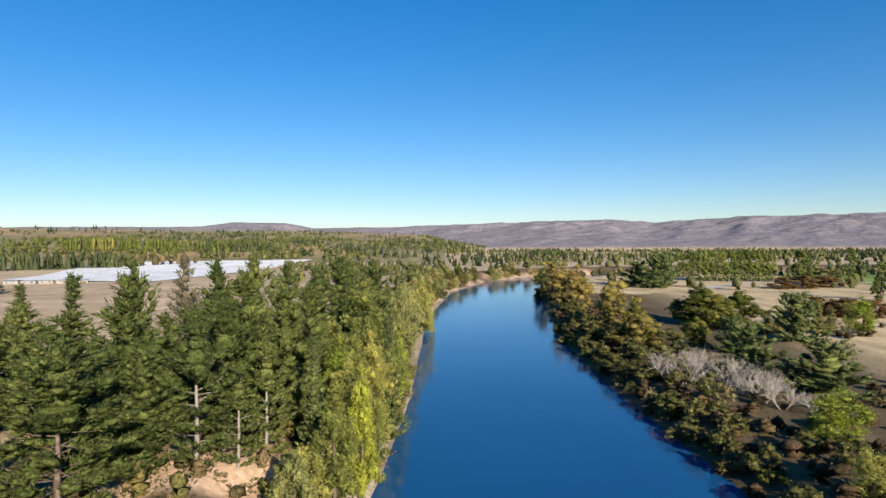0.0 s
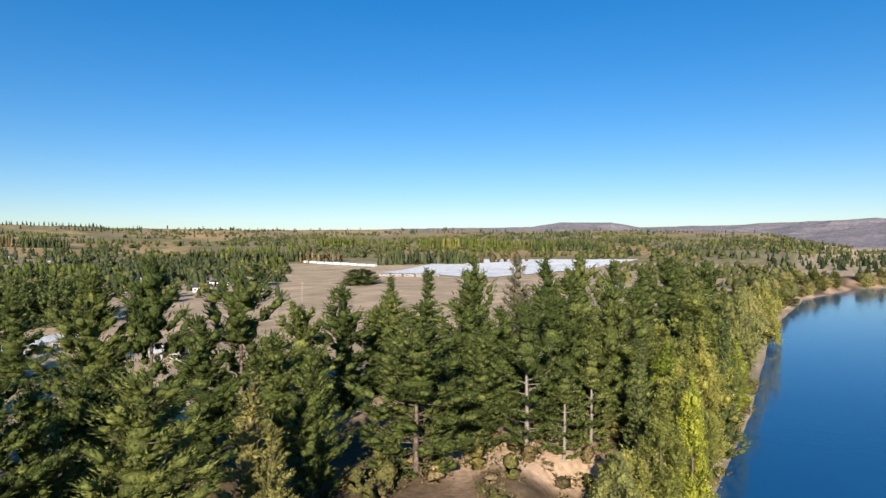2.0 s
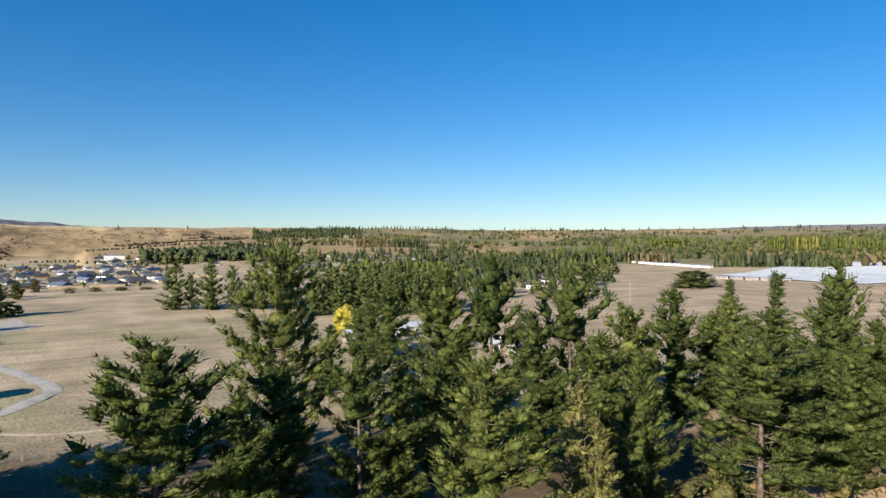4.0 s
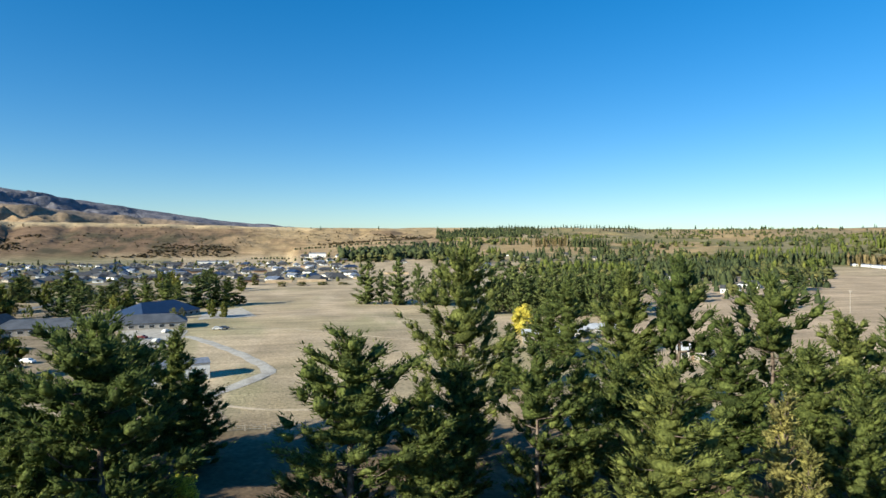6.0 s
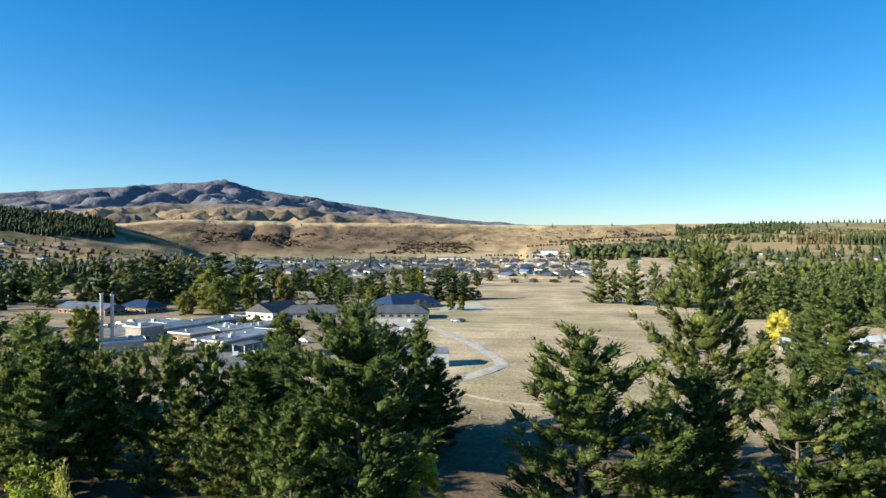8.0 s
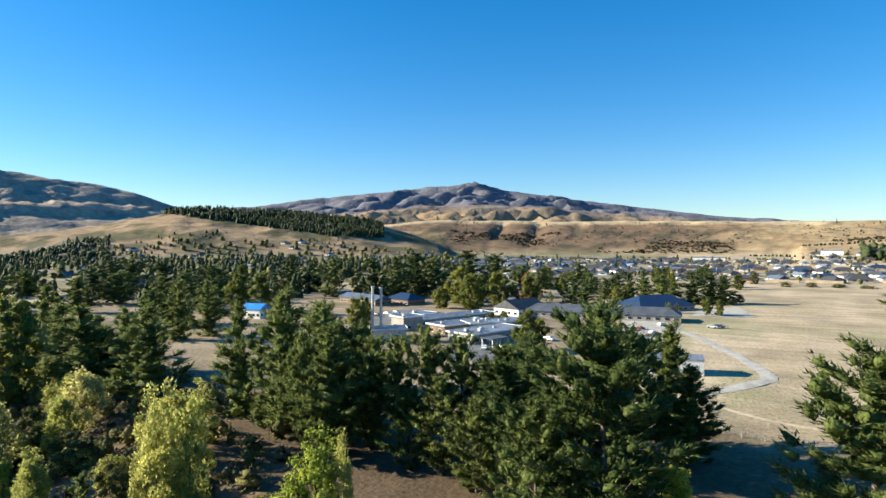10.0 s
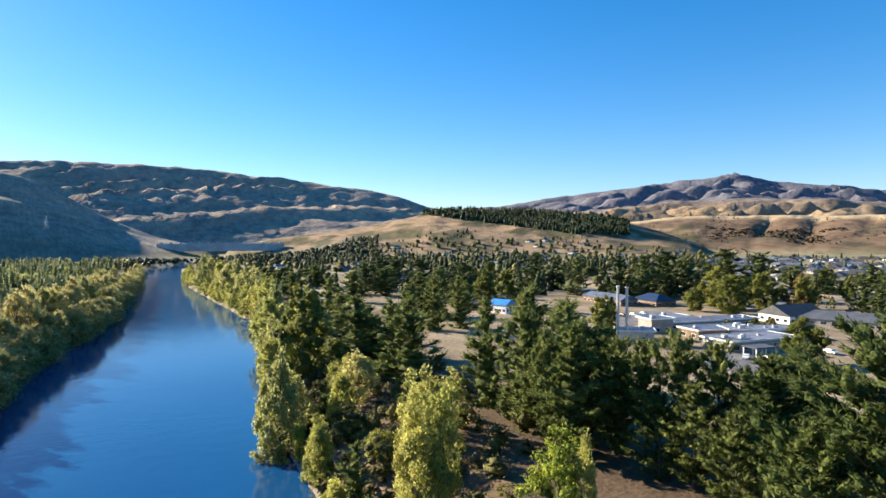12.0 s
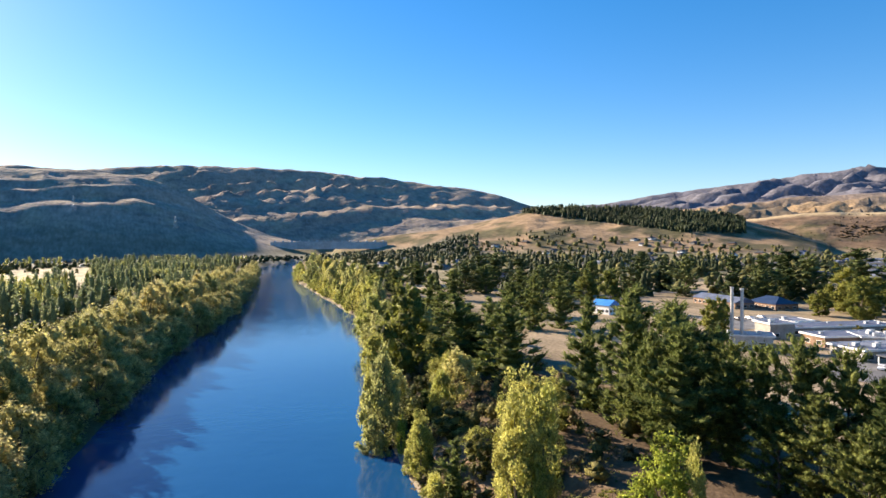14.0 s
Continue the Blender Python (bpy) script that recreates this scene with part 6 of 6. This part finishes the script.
strip("road_1", [(-262, -58), (-271, -46), (-245, -29), (-212, -14), (-193, -8), (-186, -9), (-176, -14), (-163, -22), (-150, -22)], 4.2, GRAVEL, "pale gravel drive curving over the dry field", "road")
strip("road_2", [(-163, -22), (-150, -19), (-141, -16), (-134, -14)], 2.6, EARTH, "rough earth track towards the pines", "road", 0.06)
patch("pavement_1", [(-306, -76), (-290, -46), (-243, -44), (-244, -64)], GRAVEL, "pale gravel car park beside the hospital", "car park", 0.12)
patch("pavement_2", [(-392, -32), (-342, -20), (-330, -48), (-367, -50)], GRAVEL, "pale paved turning area beside the hospital", "pavement", 0.12)
patch("pavement_3", [(-200, -108), (-196, -78), (-172, -82), (-170, -100)], ASPHALT, "grey asphalt service yard of the hospital", "yard", 0.12)
patch("pavement_4", [(-290, -190), (-240, -200), (-225, -165), (-280, -165)], ASPHALT, "grey asphalt car park behind the boiler house", "car park", 0.12)
strip("road_7", [(-300, -28), (-289.3, -11.6), (-272.3, 10.4), (-253.8, 30.9), (-237.5, 49), (-222, 66)], 1.6, TRODDEN, "faint trodden track over the dry field", "track", 0.05)
strip("road_8", [(-352, -20), (-348, -9), (-334, 25), (-311, 61), (-300, 80)], 1.8, TRODDEN, "faint trodden track over the dry field", "track", 0.05)
strip("road_9", [(-163, -24), (-158.6, -21.6), (-149.3, -10.8), (-144.9, 0.2), (-142, 20), (-140, 40)], 1.5, TRODDEN, "faint trodden track over the dry field", "track", 0.05)
strip("road_10", [polar(73, 925), polar(66, 935), polar(60, 945), polar(54, 950)], 9, GRAVEL, "pale lane behind a hedge", "road", 0.15)
strip("road_3", [(-655, -230), (-662, -155), (-672, -90), (-860, -30), (-1084, 28), (-1225, 122)], 9, ASPHALT, "grey road past the suburb", "road", 0.15)
strip("road_4", [(-330, -190), (-400, -160), (-500, -150), (-655, -160)], 7, ASPHALT, "grey street towards the suburb", "road", 0.12)
strip("road_5", [(-240, -380), (-290, -330), (-380, -290), (-470, -250), (-655, -225)], 7, ASPHALT, "grey street beside the park", "road", 0.12)
patch("crop_cover", [(-468, 650), (-292, 615), (-238, 1115), (-560, 1010)], CLOTH, "broad white netting stretched over rows of crops", "crop cover", 0.8, 24)
strip("road_6", [(230, 560), (300, 620), (350, 640), (430, 640), (520, 640), (640, 600)], 16, GRAVEL, "pale dusty road across the river flat", "road", 0.12)


# ---- fences, walls, vehicles ----
def fence(name, a, c, gap, label, tall=1.3, group=""):
    top = new(name)
    a, c = Vector(a), Vector(c)
    n = int((c - a).length / gap)
    for k in range(n + 1):
        p = a + (c - a) * k / n
        bm = bmesh.new()
        z = ground_z(p.x, p.y)
        box(bm, p.x - 0.09, p.y - 0.09, z - 0.4, p.x + 0.09, p.y + 0.09, z + tall)
        part("post", bm, GREYBARK, top)
    for hgt in (0.4, 0.8, 1.15):
        line = bpy.data.curves.new("wire", "CURVE")
        line.dimensions, line.bevel_depth, line.bevel_resolution = "3D", 0.015, 0
        run = line.splines.new("POLY")
        run.points.add(n)
        for k in range(n + 1):
            p = a + (c - a) * k / n
            run.points[k].co = (p.x, p.y, ground_z(p.x, p.y) + hgt, 1)
        line.materials.append(STEEL)
        o = new("wire", line)
        o.parent = top
    return tagged(top, label, "fence")


fence("field_fence", (-131, -34), (-130, 42), 4.0, "post and wire fence along the field")


def low_wall(a, c, tall, wide):
    top = new("bank_wall")
    ln = math.hypot(c[0] - a[0], c[1] - a[1])
    bm = bmesh.new()
    box(bm, -ln / 2, -wide / 2, -1, ln / 2, wide / 2, tall)
    bmesh.ops.bevel(bm, geom=bm.edges[:], offset=0.4, segments=2, affect="EDGES")
    part("body", bm, EARTH, top)
    x, y, rot = between(a, c)
    put(tagged(top, "long heaped bank of pale earth beside the field", "earth bank", "earth banks by the suburb"), x, y, rot)


for az0, az1, r in ((92.6, 90.2, 650), (89.8, 87.2, 655), (84.8, 82.4, 690), (82.0, 79.6, 800)):
    low_wall(polar(az0, r), polar(az1, r), 2.2, 7)


def car(paint, label, van=False):
    top = new("van" if van else "car")
    l, w, h = (5.0, 1.9, 2.1) if van else (4.4, 1.8, 1.45)
    bm = bmesh.new()
    prof = [(-l / 2, 0.35), (l / 2, 0.35), (l / 2, 0.8), (l * 0.42, 0.95), (l * 0.27 if not van else l * 0.4, 1.0), (l * 0.12 if not van else l * 0.3, h), (-l * 0.3 if not van else -l * 0.48, h), (-l * 0.44 if not van else -l * 0.49, 1.0), (-l / 2, 0.9)]
    rings = [[bm.verts.new((x, s * w / 2 * (0.84 if z > 1.2 else 1), z)) for x, z in prof] for s in (-1, 1)]
    n = len(prof)
    for i in range(n):
        bm.faces.new([rings[0][i], rings[0][(i + 1) % n], rings[1][(i + 1) % n], rings[1][i]])
    bm.faces.new(rings[0][::-1])
    bm.faces.new(rings[1])
    part("body", bm, paint, top)
    for s in (-1, 1):
        bm = bmesh.new()
        box(bm, -l * 0.3, s * w * 0.47 - 0.03, 1.0, l * 0.15, s * w * 0.47 + 0.03, h - 0.15)
        part("side_window", bm, GLASS, top)
        for x in (-l * 0.3, l * 0.3):
            bm = bmesh.new()
            bmesh.ops.create_cone(bm, cap_ends=True, segments=14, radius1=0.33, radius2=0.33, depth=0.22, matrix=Matrix.Translation((x, s * (w / 2 - 0.08), 0.33)) @ Matrix.Rotation(radians(90), 4, "X"))
            part("wheel", bm, RUBBER, top)
    bm = bmesh.new()
    box(bm, l * 0.16, -w * 0.4, 1.02, l * 0.22, w * 0.4, h - 0.18)
    part("windscreen", bm, GLASS, top)
    return tagged(top, label, "van" if van else "car", "parked vehicles")


CARS = [(-290, -31, 80, "dark"), (-287, -33.5, 80, "silver"), (-285, -54, 150, "white"), (-256, -52, 160, "white"), (-253, -50, 150, "dark"), (-268, -60, 60, "red"), (-262, -62, 60, "dark"), (-205, -86, 70, "white"), (-198, -82, 70, "blue"),
        (-195, -90, 70, "silver"), (-214, -84, 70, "dark"), (-221, -83, 70, "white"), (-245, -112, 70, "white"), (-238, -113, 70, "silver"), (-231, -112, 160, "dark"), (-224, -111, 160, "white"), (-258, -185, 80, "white"), (-251, -186, 80, "dark"), (-265, -184, 80, "silver"), (-190, -95, 20, "white")]
for x, y, rot, paint in CARS:
    put(car(CARPAINT[paint], "parked %s car by the hospital" % paint, False), x, y, rot, ground_z(x, y) + 0.14)
put(car(CARPAINT["white"], "white van parked by the hospital", True), -217, -100, 70, ground_z(-217, -100) + 0.14)
put(car(CARPAINT["white"], "white van standing on the dusty flat", True), 424, 636, 20, ground_z(424, 636) + 0.14)


POLES = [(-272, 294, 13, 30), (-197, -305, 11, 70), (-668, -120, 11, 20), (-700, -78, 11, 60), (-780, -54, 11, 60), (-860, -26, 11, 60)]


def utility_pole(x, y, tall, rot):
    top = new("utility_pole")
    v, f = limbs([((0, 0, -1), (0, 0, tall), 0.17, 0.12)], 8)
    o = new("pole", mesh_of("pole", v, f, GREYBARK, True))
    o.parent = top
    bm = bmesh.new()
    box(bm, -1.2, -0.07, tall - 0.75, 1.2, 0.07, tall - 0.58)
    arm = part("crossarm", bm, GREYBARK, top)
    for dx in (-1.05, -0.4, 0.4, 1.05):
        bm = bmesh.new()
        bmesh.ops.create_cone(bm, cap_ends=True, segments=8, radius1=0.07, radius2=0.04, depth=0.22, matrix=Matrix.Translation((dx, 0, tall - 0.47)))
        part("insulator", bm, CONCRETE, arm)
    put(tagged(top, "weathered wooden power pole with a crossarm", "power pole", "power poles"), x, y, rot)


for x, y, tall, rot in POLES:
    utility_pole(x, y, tall, rot)


# ---- distance: dam and pylons ----
def dam():
    top = new("dam")
    a, c = polar(168, 1720), polar(157.5, 1720)
    ln = math.hypot(c[0] - a[0], c[1] - a[1])
    bm = bmesh.new()
    box(bm, -ln / 2, -6, -20, ln / 2, 6, 0)
    part("wall", bm, CONCRETE, top)
    for k in range(14):
        x = -ln / 2 + ln * (k + 0.5) / 14
        bm = bmesh.new()
        box(bm, x - 2, -9, -20, x + 2, 8, 4)
        part("pier", bm, CONCRETE, top)
    bm = bmesh.new()
    box(bm, -ln / 2, -4, 1.5, ln / 2, 4, 2.6)
    part("roadway", bm, CONCRETE, top)
    x, y, rot = between(a, c)
    put(tagged(top, "pale concrete dam with piers across the gorge", "dam"), x, y, rot, 42)


dam()


def on_slope(az, el):
    """The place on the hills that shows at that bearing and height angle."""
    for r in np.arange(900, 4000, 10.0):
        x, y = polar(az, r)
        if ground_z(x, y) >= EYE + math.tan(radians(el)) * r:
            break
    return x, y, r


def pylon(az, el, tall):
    x, y, r = on_slope(az, el)
    top = new("pylon")
    segs = []
    for sx in (-1, 1):
        for sy in (-1, 1):
            segs.append(((sx * 4, sy * 4, -1), (sx * 0.8, sy * 0.8, tall), 0.35, 0.25))
    for k in range(5):
        z0, z1 = tall * k / 5, tall * (k + 1) / 5
        w0, w1 = 4 - 3.2 * k / 5, 4 - 3.2 * (k + 1) / 5
        for s in (-1, 1):
            segs += [((-w0, s * w0, z0), (w1, s * w1, z1), 0.15, 0.15), ((s * w0, -w0, z0), (s * w1, w1, z1), 0.15, 0.15)]
    v, f = limbs(segs, 4)
    o = new("lattice", mesh_of("lattice", v, f, STEEL))
    o.parent = top
    for z in (0.7, 0.84, 0.98):
        v, f = limbs([((-7, 0, tall * z), (7, 0, tall * z), 0.3, 0.3)], 4)
        o = new("crossarm", mesh_of("crossarm", v, f, STEEL))
        o.parent = top
    put(tagged(top, "tall steel lattice power pylon on the hillside", "pylon", "pylons"), x, y, 60)


pylon(183.34, 2.36, 34)
pylon(175.87, 0.9, 30)

# the models themselves are not part of the place
for ps in PROTOS.values():
    for p, _, _ in ps:
        for o in (*p.children_recursive, p):
            bpy.data.objects.remove(o)
